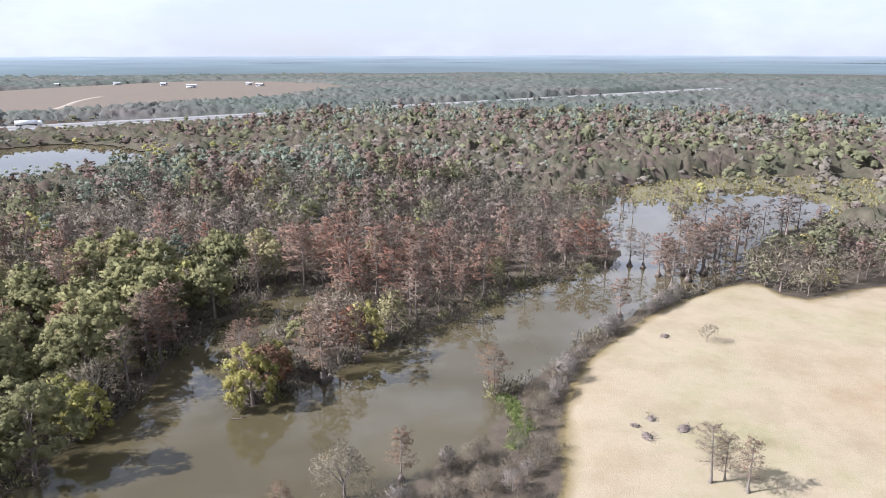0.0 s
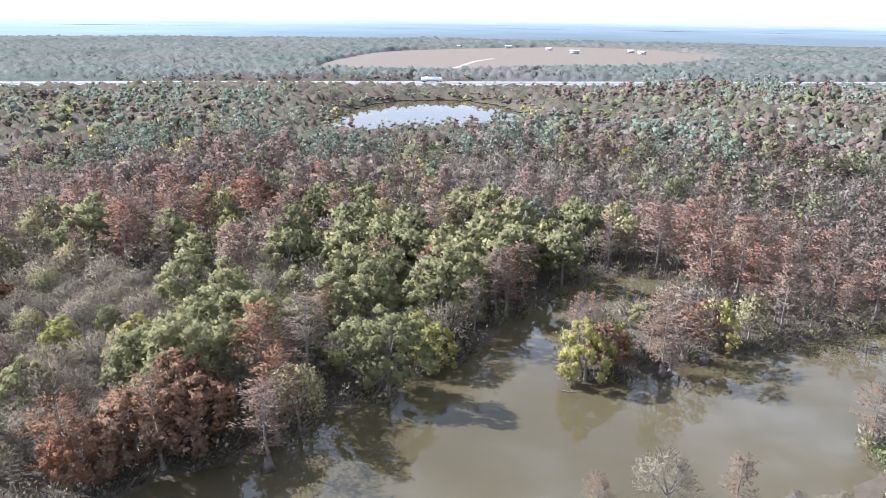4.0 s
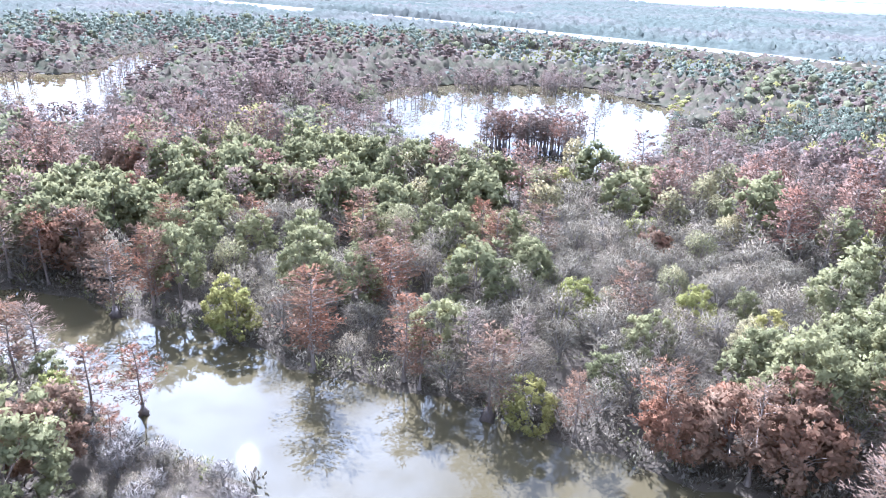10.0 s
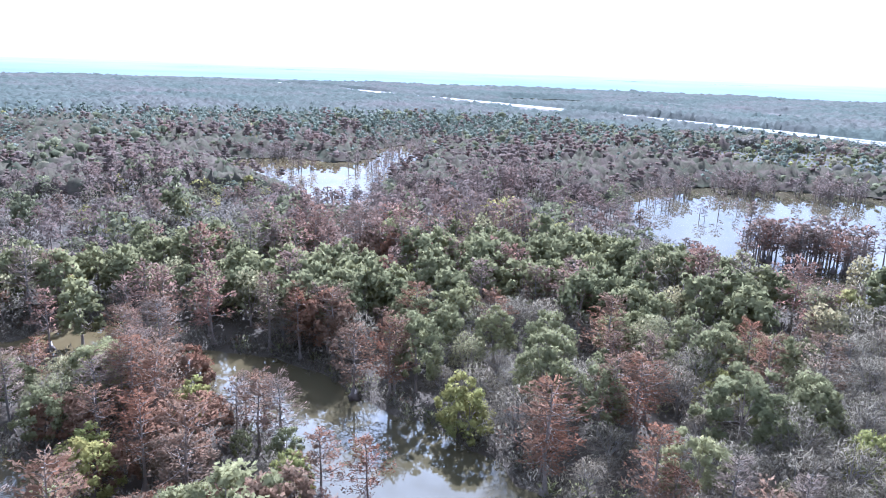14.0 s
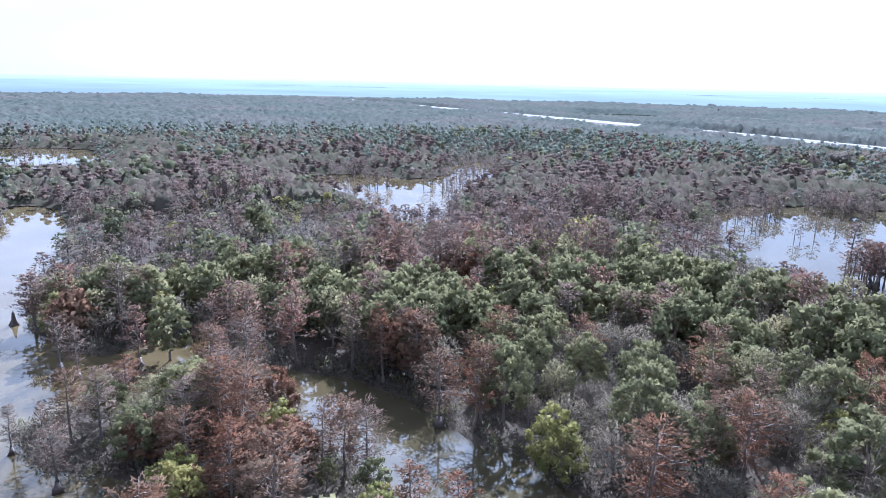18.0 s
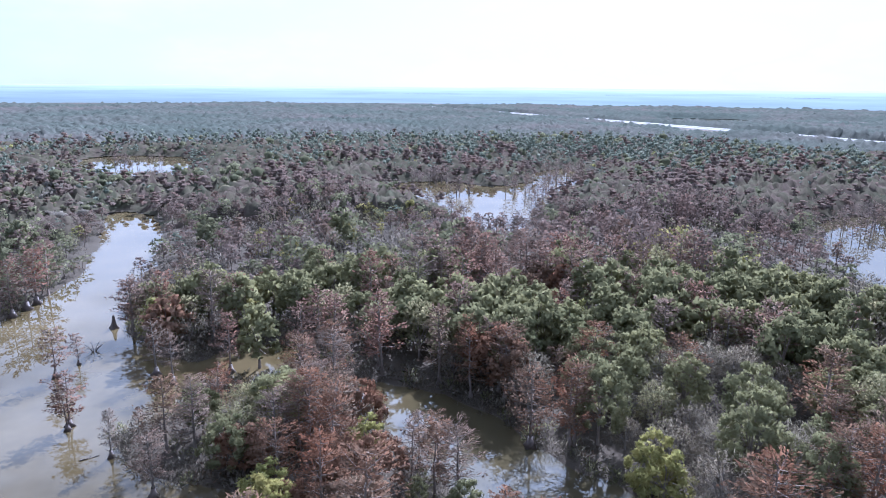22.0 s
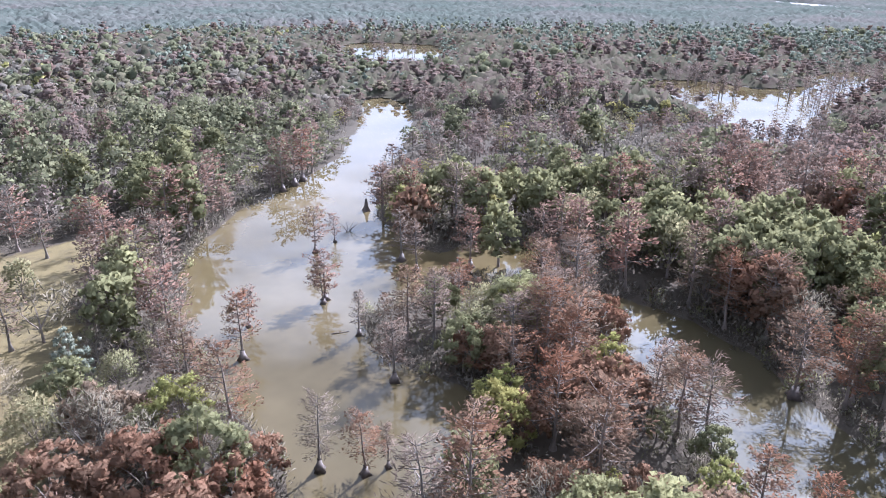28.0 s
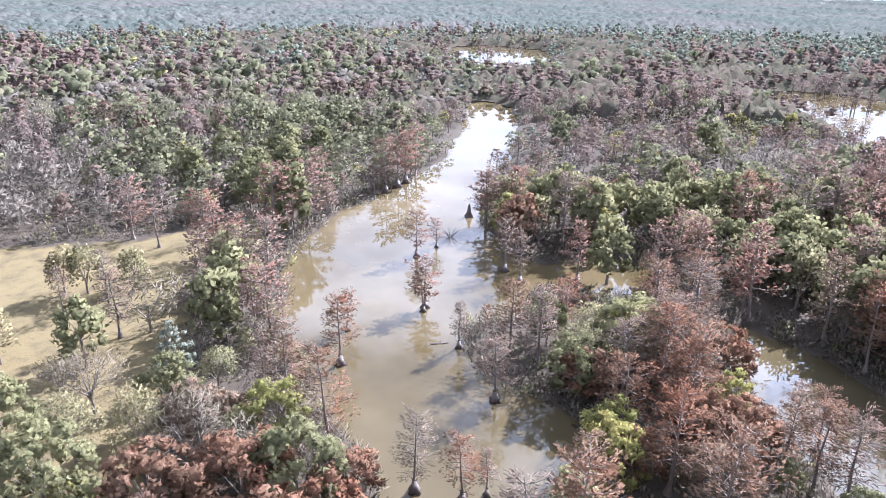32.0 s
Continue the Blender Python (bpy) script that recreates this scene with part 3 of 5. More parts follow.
class Soup:
    """Collects four-sided pieces."""

    def __init__(self):
        self.v, self.f, self.n = [], [], 0

    def add(self, v, f, out=None):
        v = np.asarray(v, float)
        self.v.append(np.c_[v, v - v.mean(0) if out is None else out])
        self.f.append(np.asarray(f, int) + self.n)
        self.n += len(v)

    def tube(self, points, radii, sides=4):
        p = np.asarray(points, float)
        a = np.arange(sides) * 2 * np.pi / sides
        d = p[-1] - p[0]
        d = d / (np.linalg.norm(d) + 1e-9)
        u = np.cross(d, (0, 0, 1.0) if abs(d[2]) < 0.9 else (1.0, 0, 0))
        u /= np.linalg.norm(u)
        q = np.cross(d, u)
        rings = [c + r * (np.cos(a)[:, None] * u + np.sin(a)[:, None] * q) for c, r in zip(p, radii)]
        f = []
        for i in range(len(p) - 1):
            for j in range(sides):
                k = (j + 1) % sides
                f.append((i * sides + j, i * sides + k, (i + 1) * sides + k, (i + 1) * sides + j))
        around = np.cos(a)[:, None] * u + np.sin(a)[:, None] * q
        self.add(np.vstack(rings), f, np.vstack([around] * len(p)))

    def cards(self, c, along, face, length, width, r, out=None):
        """Bent leaf sprays: centres, long axes, rough normals."""
        n = len(c)
        along = along / (np.linalg.norm(along, axis=1, keepdims=True) + 1e-9)
        side = np.cross(along, face)
        side /= np.linalg.norm(side, axis=1, keepdims=True) + 1e-9
        up = np.cross(side, along)
        L = (length * r.uniform(0.6, 1.35, n))[:, None] / 2
        W = (width * r.uniform(0.6, 1.35, n))[:, None] / 2
        j = lambda: r.uniform(0.55, 1.15, (n, 1))
        sag = L * r.uniform(-0.35, 0.15, (n, 1))
        v = np.stack([c - along * L * j() - side * W * 0.35, c + side * W * j() - along * L * 0.1, c + along * L * j() + up * sag + side * W * 0.3, c - side * W * j() + along * L * 0.15], 1)
        shade = face if out is None else out / (np.linalg.norm(out, axis=1, keepdims=True) + 1e-9) + 0.3 * up + r.normal(0, 0.2, (n, 3))
        # each spray turns its face outwards
        facing = np.cross(v[:, 2] - v[:, 0], v[:, 3] - v[:, 1])
        turned = (facing * shade).sum(1) < 0
        v[turned] = v[turned][:, ::-1]
        shade = np.repeat(shade, 4, 0) + r.normal(0, 0.08, (4 * n, 3))
        self.add(v.reshape(-1, 3), np.arange(4 * n).reshape(n, 4), shade)

    def blob(self, c, rad, r, rings=4, sides=7, lean=None, low=0.8):
        """A lumpy leaf mass that closes the inside of a clump."""
        th = np.linspace(0.01, low * np.pi, rings)[:, None]
        a = (np.arange(sides) * 2 * np.pi / sides)[None, :] + np.arange(rings)[:, None] * 0.45
        d = np.stack([np.sin(th) * np.cos(a), np.sin(th) * np.sin(a), np.cos(th) + 0 * a], -1).reshape(-1, 3)
        k = 1 + r.normal(0, 0.17, (len(d), 1))
        k[:sides] = k[0]
        f = [(i * sides + (j + 1) % sides, i * sides + j, (i + 1) * sides + j, (i + 1) * sides + (j + 1) % sides) for i in range(rings - 1) for j in range(sides)]
        self.add(c + d * k * rad, f, d if lean is None else d + lean)

    def arrays(self):
        if not self.v:
            return np.zeros((0, 6)), np.zeros((0, 4), int)
        return np.vstack(self.v), np.vstack(self.f)


def unit(r, n):
    v = r.normal(size=(n, 3))
    return v / np.linalg.norm(v, axis=1, keepdims=True)


def cypress(seed, q=1.0, bare=False, tall=13.0, spread=3.5):
    """A bald cypress: flared base, straight trunk, level feathery fans of needles."""
    r = np.random.default_rng(seed)
    wood, leaf = Soup(), Soup()
    lean = r.normal(0, 0.45, 2)
    hs = np.array([-1.6, 0.0, 0.5, 1.3, 0.4 * tall, 0.75 * tall, tall])
    ax = np.stack([lean[0] * (hs / tall) ** 2 + 0.1 * np.sin(hs), lean[1] * (hs / tall) ** 2 + 0.1 * np.cos(hs * 0.8), hs], -1)
    fine = q > 0.45
    wood.tube(ax if fine else ax[[0, 3, 6]], ([0.58, 0.50, 0.36, 0.21, 0.145, 0.08, 0.02] if fine else [0.45, 0.28, 0.03]), 6 if fine else 3)
    nb, per, size = (32, 46, 0.92) if q > 0.9 else (26, 24, 1.25) if fine else (16, 14, 1.8)
    flat = r.uniform(0.0, 1.0)
    for k in range(nb):
        s = (k + r.random()) / nb
        h = tall * (0.26 + 0.72 * s)
        cone, umbrella = 1.12 - 0.85 * s, math.sin(math.pi * (0.2 + 0.66 * s))
        reach = spread * (cone + (umbrella - cone) * flat) * r.uniform(0.55, 1.2)
        az = k * 2.4 + r.normal(0, 0.5)
        d = np.array([math.cos(az), math.sin(az), r.uniform(0.0, 0.3) + 0.35 * s])
        across = np.array([-math.sin(az), math.cos(az), 0.0])
        base = np.array([np.interp(h, hs, ax[:, 0]), np.interp(h, hs, ax[:, 1]), h])
        tip = base + d * reach
        if fine:
            wood.tube([base, base + d * reach * 0.5 + (0, 0, -0.06 * reach), tip], [0.06, 0.04, 0.015], 3)
        t = r.uniform(0.22, 1.08, (per, 1))
        off = r.normal(0, 1, (per, 1))
        c = base + (tip - base) * t + across * off * (0.12 + 0.24 * reach * (1.15 - 0.6 * t)) + r.normal(0, 1, (per, 3)) * (0.12, 0.12, 0.2)
        along = d + across * np.sign(off) * 0.8 + r.normal(0, 0.35, (per, 3))
        face = np.array([0, 0, 0.8]) + d * (0.6, 0.6, 0) + r.normal(0, 0.45, (per, 3))
        leaf.cards(c, along, face, (0.85 if bare else 0.62) * size, (0.10 if bare else 0.25) * size, r, (c - base) * (1, 1, 0.5) * 0.6 + (0, 0, 0.45 + 0.9 * s))
    return wood.arrays(), leaf.arrays()


def clumped(seed, q=1.0, tall=11.0, spread=3.7, low=0.2, hang=0.0, peak=0.0, lumpy=1.0):
    """A broad crown of billowing leaf clumps on splayed limbs; fewer and larger clumps far off."""
    r = np.random.default_rng(seed)
    wood, leaf = Soup(), Soup()
    fine = q > 0.45
    nb, rings, sides, per, size = ((36, 3, 5, 52, 0.46) if q > 0.9 else (22, 3, 5, 26, 0.68) if q > 0.3 else (8, 0, 0, 17, 0.92) if q > 0.1 else (4, 3, 5, 6, 1.15))
    wood.tube([(0, 0, -0.5), (0.05, 0, 1.2), (0.1, 0.05, tall * 0.45)], [0.30, 0.22, 0.15], 6 if fine else 3)
    mid, grown = tall * (low + (1 - low) * 0.42), spread / 3.7
    oval = np.array([spread * r.uniform(0.85, 1.15), spread * r.uniform(0.85, 1.15), tall - mid])
    for k in range(nb):
        up = 1 - 1.5 * (k + 0.5 + r.uniform(-0.3, 0.3)) / nb
        a = k * 2.39996 + r.normal(0, 0.25)
        w = math.sqrt(max(0.0, 1 - up * up)) * (1 - peak * max(0.0, up))
        u = np.array([math.cos(a) * w, math.sin(a) * w, up])
        rad = spread * min(0.5, 1.55 / math.sqrt(nb)) * r.uniform(0.6, 1.3) * (1 - 0.5 * peak * max(0.0, up))
        c0 = np.array([0, 0, mid]) + u * (oval - min(0.8 * rad, 0.35 * spread)) * (1 + lumpy * r.uniform(-0.25, 0.14))
        size3 = np.array([rad, rad, rad * 0.9])
        if rings:
            leaf.blob(c0, size3 * (0.78 if nb == 4 else 0.55), r, rings, sides, u * 0.45)
        if fine and k % 3 == 0:
            wood.tube([(0.1, 0.05, tall * r.uniform(0.25, 0.42)), c0 * (0.45, 0.45, 0.8), c0], [0.09, 0.05, 0.015], 3)
        v = unit(r, per)
        v[(v @ u < -0.1) | (v[:, 2] < -0.6)] *= -1
        c = c0 + v * size3 * r.uniform(0.45, 1.15, (per, 1))
        leaf.cards(c, unit(r, per) + (0, 0, -hang), v + r.normal(0, 0.6, (per, 3)), size * (1.15 + 0.5 * hang) * grown, size * (1.0 - 0.35 * hang) * grown, r, v + u * 0.45)
    return wood.arrays(), leaf.arrays()


def cypress_mass(seed, q, tall, spread):
    """A cypress seen from afar: ragged level layers round a straight trunk."""
    r = np.random.default_rng(seed)
    wood, leaf = Soup(), Soup()
    wood.tube([(0, 0, -0.6), (0, 0, tall * 0.9)], [0.26, 0.06], 3)
    nb, sides, per, size = (7, 0, 18, 0.9) if q > 0.1 else (4, 5, 6, 1.05)
    for k in range(nb):
        s = (k + 0.5) / nb
        a, rad = k * 2.4 + r.normal(0, 0.3), spread * (0.68 - 0.34 * s) * r.uniform(0.85, 1.2)
        off = spread * 0.38 * (1 - 0.8 * s)
        c0 = np.array([math.cos(a) * off, math.sin(a) * off, tall * (0.42 + 0.5 * s)])
        flat = np.array([rad, rad, rad * 0.62])
        lean = np.array([math.cos(a) * 0.3, math.sin(a) * 0.3, 0.25])
        if sides:
            leaf.blob(c0, flat * 0.76, r, 3, sides, lean)
        v = unit(r, per)
        v[:, 2] = np.abs(v[:, 2]) - 0.25
        c = c0 + v * flat * r.uniform(0.5, 1.3, (per, 1))
        leaf.cards(c, v + r.normal(0, 0.5, (per, 3)), v + (0, 0, 0.5) + r.normal(0, 0.4, (per, 3)), size * 1.3, size * 0.75, r, v + lean)
    return wood.arrays(), leaf.arrays()


def scrub(seed, q=1.0, tall=6.5, spread=3.3, stems=7, thin=0.075, short=1.0):
    """A leafless rounded tree: splayed stems that fork into a fuzz of thin twigs."""
    r = np.random.default_rng(seed)
    wood, leaf = Soup(), Soup()
    fine = q > 0.45
    total, length, wide = (1500, 0.95, thin * 0.85) if q > 0.9 else (700, 1.05, thin * 1.35) if fine else (280, 1.3, thin * 2.2) if q > 0.3 else (120, 1.3, 0.36)
    mid = tall * 0.42
    oval = np.array([spread * r.uniform(0.85, 1.15), spread * r.uniform(0.85, 1.15), tall - mid])
    if q > 0.3:
        for k in range(stems if fine else 3):
            a = k * 2.4 + r.normal(0, 0.3)
            out = spread * r.uniform(0.25, 0.65)
            top = np.array([math.cos(a) * out, math.sin(a) * out, tall * r.uniform(0.6, 0.85)])
            if k == 0:
                wood.tube([(0, 0, -0.5), (0.05, 0.0, tall * 0.12), (0.0, 0.05, tall * 0.3)], [0.24, 0.18, 0.13], 5 if fine else 3)
            start = np.array([0.0, 0.03, tall * r.uniform(0.18, 0.3)])
            wood.tube([start, start + (top - start) * (0.5, 0.5, 0.42), top], [0.10, 0.07, 0.025], 4 if fine else 3)
            for j in range(4 if fine else 0):
                b = top * (0.4, 0.4, 0.5) + (top * (0.6, 0.6, 0.5)) * r.uniform(0.0, 0.8)
                e = b + (unit(r, 1)[0] * (1, 1, 0.5) + (math.cos(a) * 0.5, math.sin(a) * 0.5, 0.55)) * spread * 0.4
                wood.tube([b, e], [0.04, 0.015], 3)
    lumps = unit(r, 9)
    v = unit(r, total)
    v[:, 2] = np.where(v[:, 2] < -0.35, -v[:, 2], v[:, 2])
    # the outline swells in rounded lobes
    bulge = 0.74 + 0.34 * np.clip((v @ lumps.T).max(1) - 0.5, 0, 0.5) / 0.5
    c = np.array([0, 0, mid]) + v * oval * (bulge * r.uniform(0.25, 1.0, total) ** 0.5)[:, None]
    twig = v * (0.8, 0.8, 0.6) + (0, 0, 0.3) + r.normal(0, 0.7, (total, 3))
    leaf.cards(c, twig, unit(r, total), length * short, wide, r, v + (0, 0, 0.15))
    return wood.arrays(), leaf.arrays()


def grey_mass(seed, q):
    return scrub(seed, q, 7.4, 4.1) if q > 0.1 else clumped(seed, q, 7.4, 3.9, 0.1)


def bush(seed, spread=2.1, tall=2.6, n=44, length=0.7, wide=0.26):
    """Low undergrowth: ragged leafy sprays."""
    r = np.random.default_rng(seed)
    leaf = Soup()
    v = unit(r, n)
    v[:, 2] = np.abs(v[:, 2])
    c = v * (spread, spread, tall * 0.85) * r.uniform(0.5, 1.0, (n, 1)) + (0, 0, 0.15)
    leaf.cards(c, v * (0.7, 0.7, 0.6) + (0, 0, 0.4) + r.normal(0, 0.5, (n, 3)), v + r.normal(0, 0.6, (n, 3)), length, wide, r, v + (0, 0, 0.2))
    return leaf.arrays()


def twig_tuft(seed, n=80, tall=2.3, spread=1.5, wide=0.05):
    """A leafless shrub of thin upright twigs."""
    r = np.random.default_rng(seed)
    leaf = Soup()
    v = unit(r, n)
    v[:, 2] = np.abs(v[:, 2])
    c = v * (spread, spread, tall) * r.uniform(0.3, 0.85, (n, 1))
    leaf.cards(c, v * (0.8, 0.8, 0.6) + (0, 0, 0.5) + r.normal(0, 0.3, (n, 3)), unit(r, n), 0.8, wide, r, v + (0, 0, 0.3))
    return leaf.arrays()


KINDS = {
    "rust": dict(make=lambda s, q: cypress(s, q, False, 12.2, 4.0) if q > 0.3 else cypress_mass(s, q, 12.0, 3.8), count=7, leaf=M_RUST, far=M_RUST_FAR, solid=M_RUST_SOLID, bark=M_BARK, name="bald_cypress", category="cypress tree",
                 label="bald cypress with feathery rust-brown needles and flared trunk", crown="rust-brown needle sprays"),
    "pale": dict(far=M_PALE_FAR, make=lambda s, q: cypress(s, q, True, 11.8, 3.4) if q > 0.3 else cypress_mass(s, q, 11.6, 3.2), count=5, leaf=M_PALE, bark=M_PALEBARK, name="thin_cypress", category="cypress tree",
                 label="nearly bare cypress with pinkish-grey twigs and pale trunk", crown="pinkish-grey bare twigs"),
    "green": dict(make=lambda s, q: clumped(s, q, 11.2, 4.15, 0.1), count=7, leaf=M_GREEN, far=M_GREEN_FAR, solid=M_GREEN_SOLID, bark=M_BARK, name="hardwood_tree", category="tree",
                  label="rounded broad-leaved tree with dull olive-green autumn leaves", crown="olive-green leaf clumps"),
    "yellow": dict(make=lambda s, q: clumped(s, q, 7.6, 3.3, -0.1, 0.5), count=4, leaf=M_YELLOW, far=M_YELLOW_FAR, solid=M_YELLOW_FAR, bark=M_BARK, name="willow_tree", category="willow tree",
                   label="bushy willow with bright yellow-green hanging leaves", crown="yellow-green hanging leaves"),
    "grey": dict(far=M_GREY_FAR, make=lambda s, q: scrub(s, q, 7.4, 4.1) if q > 0.3 else grey_mass(s, q), count=7, leaf=M_GREY, bark=M_PALEBARK, name="leafless_tree", category="bare tree",
                 label="leafless grey tangle of thin branches and twigs", crown="fine grey bare twigs"),
    "russet": dict(make=lambda s, q: clumped(s, q, 8.8, 4.3, 0.12), count=4, leaf=M_OAK, far=M_RUST_FAR, solid=M_OAK_SOLID, bark=M_BARK, name="russet_oak", category="oak tree",
                   label="broad rounded oak with dry russet-brown leaves", crown="dry russet-brown leaves"),
    "tan": dict(make=lambda s, q: scrub(s, q, 9.2, 3.4, 5, 0.38, 0.6) if q > 0.1 else clumped(s, q, 8.6, 3.3, 0.15), count=6, leaf=M_TAN, far=M_TAN_FAR, solid=M_TAN_SOLID, bark=M_BARK, name="thin_leaved_tree", category="tree",
                label="thin-leaved tree with tan-olive autumn leaves and visible limbs", crown="sparse tan-olive leaves"),
    "pine": dict(make=lambda s, q: clumped(s, q, 12.2, 2.9, 0.15, 0.0, 0.6), count=3, leaf=M_PINE, bark=M_BARK, name="pine_tree", category="pine tree",
                 label="dark green pine with dense pointed crown", crown="dark green needles"),
}

# ---------------------------------------------------------------- trees: where they stand
# single trees that stand out, by kind
STANDOUT = {
    "rust": [(-11, 145), (-1, 162), (9, 153), (37, 176), (18, 185), (-25, 185), (-36, 168), (-52, 118), (-21, 110), (8, 215), (-18, 145), (-6, 136), (-75, 45), (-69, 53), (-61, 65),
             (-84, 26), (-53, 128), (-66, 171), (-107, 105), (-111, 15), (-170, -12), (-155, 5), (-128, 44), (-124, 12), (-133, 34), (-195, -55), (-200, -84), (-178, -15), (-160, 4),
             (-129, -49), (-127, -36), (-117, -22), (-206, -46), (-211, -77), (-119, 17), (-112, 12)],
    "rust ": [(-131, -156), (-192, -70), (-189, -48), (-134, -98), (-131, -44), (-117, -63), (-94, -49), (-60, -72), (-66, -99), (-115, -28), (-133, -77),
              (-106, -156), (-71, -122), (-61, -84), (-96, -54), (-84, -44), (-82, -37), (-100, -52), (-98, -57), (-127, -154), (-185, -60),
              (-198, -64), (-182, -44), (-204, -58), (-176, -24), (-137, -160), (-122, -152), (-112, -66)],
    "yellow": [(-56, 224), (-43, 215), (-9, 199), (-120, 200), (-85, 174), (-53, 93), (-90, 163), (-57, 94), (-123, 169), (-140, 68), (-104, 63), (-96, 71), (-125, 118), (-112, 192), (-101, 124),
               (-123, 28), (-107, -8), (-109, -10), (-128, 123), (-184, -36), (-144, -17), (-81, -49), (-229, -33), (-230, -19), (-217, -122), (-175, 63), (-125, -111), (-103, -64), (-56, -76),
               (-84, -52), (-246, -166), (-250, -168), (-241, -160), (-268, -124), (-277, -129), (-224, -29)],
    "green": [(-85, 137), (-63, 121), (-60, 82), (-67, 145), (-71, 108), (-78, 100), (-86, 135), (-75, 70), (-65, 126), (-67, 98), (-82, 64), (-157, 39), (-95, 21), (-60, 140),
              (-82, 81), (-77, 69), (-150, -19), (-144, -27), (-160, 39), (-183, 14), (-115, 39), (-72, 82), (-164, -70), (-177, -86), (-147, -36), (-132, -8), (-185, -10), (-195, 17),
              (-148, -46), (-153, 39), (-164, -81), (-164, -98), (-151, -68), (-90, -152), (-122, -184), (-145, -205), (-146, -46), (-174, -68)],
    "green ": [(-99, -175), (-98, -191), (-147, -217), (-90, -235), (-157, -197), (-90, -160), (-187, -153), (-174, -105), (-158, -70), (-207, -118), (-33, -77), (-52, -64), (-60, -104),
               (-65, -110), (-122, -83), (-100, -62), (-169, -90), (-156, -88), (-141, -60), (-137, -50), (-105, -170), (-95, -168), (-112, -186), (-84, -178)],
    "pale": [(43, 236), (49, 231), (54, 158), (60, 164), (66, 170), (71, 174), (-52, 118), (-58, 60), (-90, 24), (-101, -58), (-106, -58), (-112, -60), (-94, -58), (-97, -32), (-16, 118)],
}
# rounder patches where one kind rules: x, y, reach
RULES = {
    "russet": [(-47, -67, 12), (-84, -36, 13), (-90, -46, 12), (-72, 49, 12), (-57, -64, 8), (-62, 62, 7), (-128, -42, 8), (-190, -58, 16)],
    "rust": [(-195, -60, 26), (-165, 145, 34), (-190, 128, 24), (-5, 150, 22), (25, 170, 20), (10, 190, 26), (-90, -44, 10), (-128, -45, 12), (-330, 60, 40), (-300, -5, 50),
             (-330, -20, 60), (-400, -60, 60), (-400, -170, 70), (-132, -156, 14), (-280, -190, 50), (-250, -60, 30)],
    "green": [(-75, 90, 26), (-70, 125, 22), (-160, -75, 26), (-145, -35, 16), (-95, -175, 26), (-130, -195, 30), (-165, -90, 20), (-150, 20, 16), (-60, -108, 8), (150, 350, 60), (-180, 0, 20)],
    "grey": [(-40, 230, 40), (20, 240, 40), (-100, 220, 30), (-100, 60, 30), (-105, 95, 30), (-125, 55, 24), (-95, 40, 16), (-55, -165, 30), (-60, -210, 40), (-20, -190, 40), (-190, -100, 18), (-140, -10, 16), (150, 450, 200), (-100, 4, 12)],
    "yellow": [(-205, 165, 14), (-248, 182, 12), (-230, 182, 12), (-228, 215, 20), (-212, 238, 14), (-240, 225, 14), (-275, 340, 16), (-290, 405, 14), (-160, 400, 26), (-118, 378, 28), (-80, 345, 22), (-300, 160, 26), (-290, 185, 22), (-190, 440, 22), (-235, -25, 16), (-260, 330, 20), (-270, 390, 20)],
    "pine": [(-450, -250, 90), (-600, -100, 150), (-560, -400, 170), (-250, 240, 70), (-150, 280, 50), (-330, 340, 90), (-700, 500, 250), (-60, 320, 40), (-900, 100, 300), (-900, 600, 300), (200, 800, 250)],
}
BASE = {"rust": 0.24, "pale": 0.10, "green": 0.25, "yellow": 0.05, "tan": 0.24, "grey": 0.42, "pine": 0.0, "russet": 0.04}
ORDER = list(BASE)


def kinds_at(x, y, r):
    wts = np.stack([np.full(len(x), BASE[k]) for k in ORDER], 1)
    for k, spots in RULES.items():
        for sx, sy, sr in spots:
            wts[:, ORDER.index(k)] += 2.4 * np.exp(-((x - sx) ** 2 + (y - sy) ** 2) / sr**2)
    far = np.hypot(x + 20, y)
    wts[:, ORDER.index("pine")] += np.clip((far - 350) / 500, 0, 0.5)
    wts /= wts.sum(1, keepdims=True)
    # like trees stand in drifts some tens of metres across
    drift = np.sin(x * 0.083 + 1.7 * np.sin(y * 0.041)) + np.sin(y * 0.097 + 1.9 * np.sin(x * 0.053 + 2.0)) + np.sin((x + y) * 0.061 + 1.3 * np.sin((x - y) * 0.037))
    drift = drift.argsort().argsort() / max(1, len(x))
    chance = np.where(r.random(len(x)) < np.clip((far - 60) / 300, 0.25, 0.8), np.clip(drift + r.normal(0, 0.06, len(x)), 0, 0.999), r.random(len(x)))
    return (wts.cumsum(1) < chance[:, None]).sum(1)


def jittered(x0, x1, y0, y1, step, r):
    gx, gy = np.meshgrid(np.arange(x0, x1, step), np.arange(y0, y1, step), indexing="ij")
    return gx.ravel() + r.uniform(-0.45, 0.45, gx.size) * step, gy.ravel() + r.uniform(-0.45, 0.45, gx.size) * step


def in_view(x, y):
    """The side of the land that the flight overlooks."""
    a = np.degrees(np.arctan2(-(x + 20), y))
    return (a > -44) | (a < -176)


trees = []          # kind, x, y, scale, turn
for key, spots in STANDOUT.items():
    for sx, sy in spots:
        trees.append((key.strip(), sx, sy, rng.uniform(0.95, 1.15), rng.uniform(0, 6.28)))

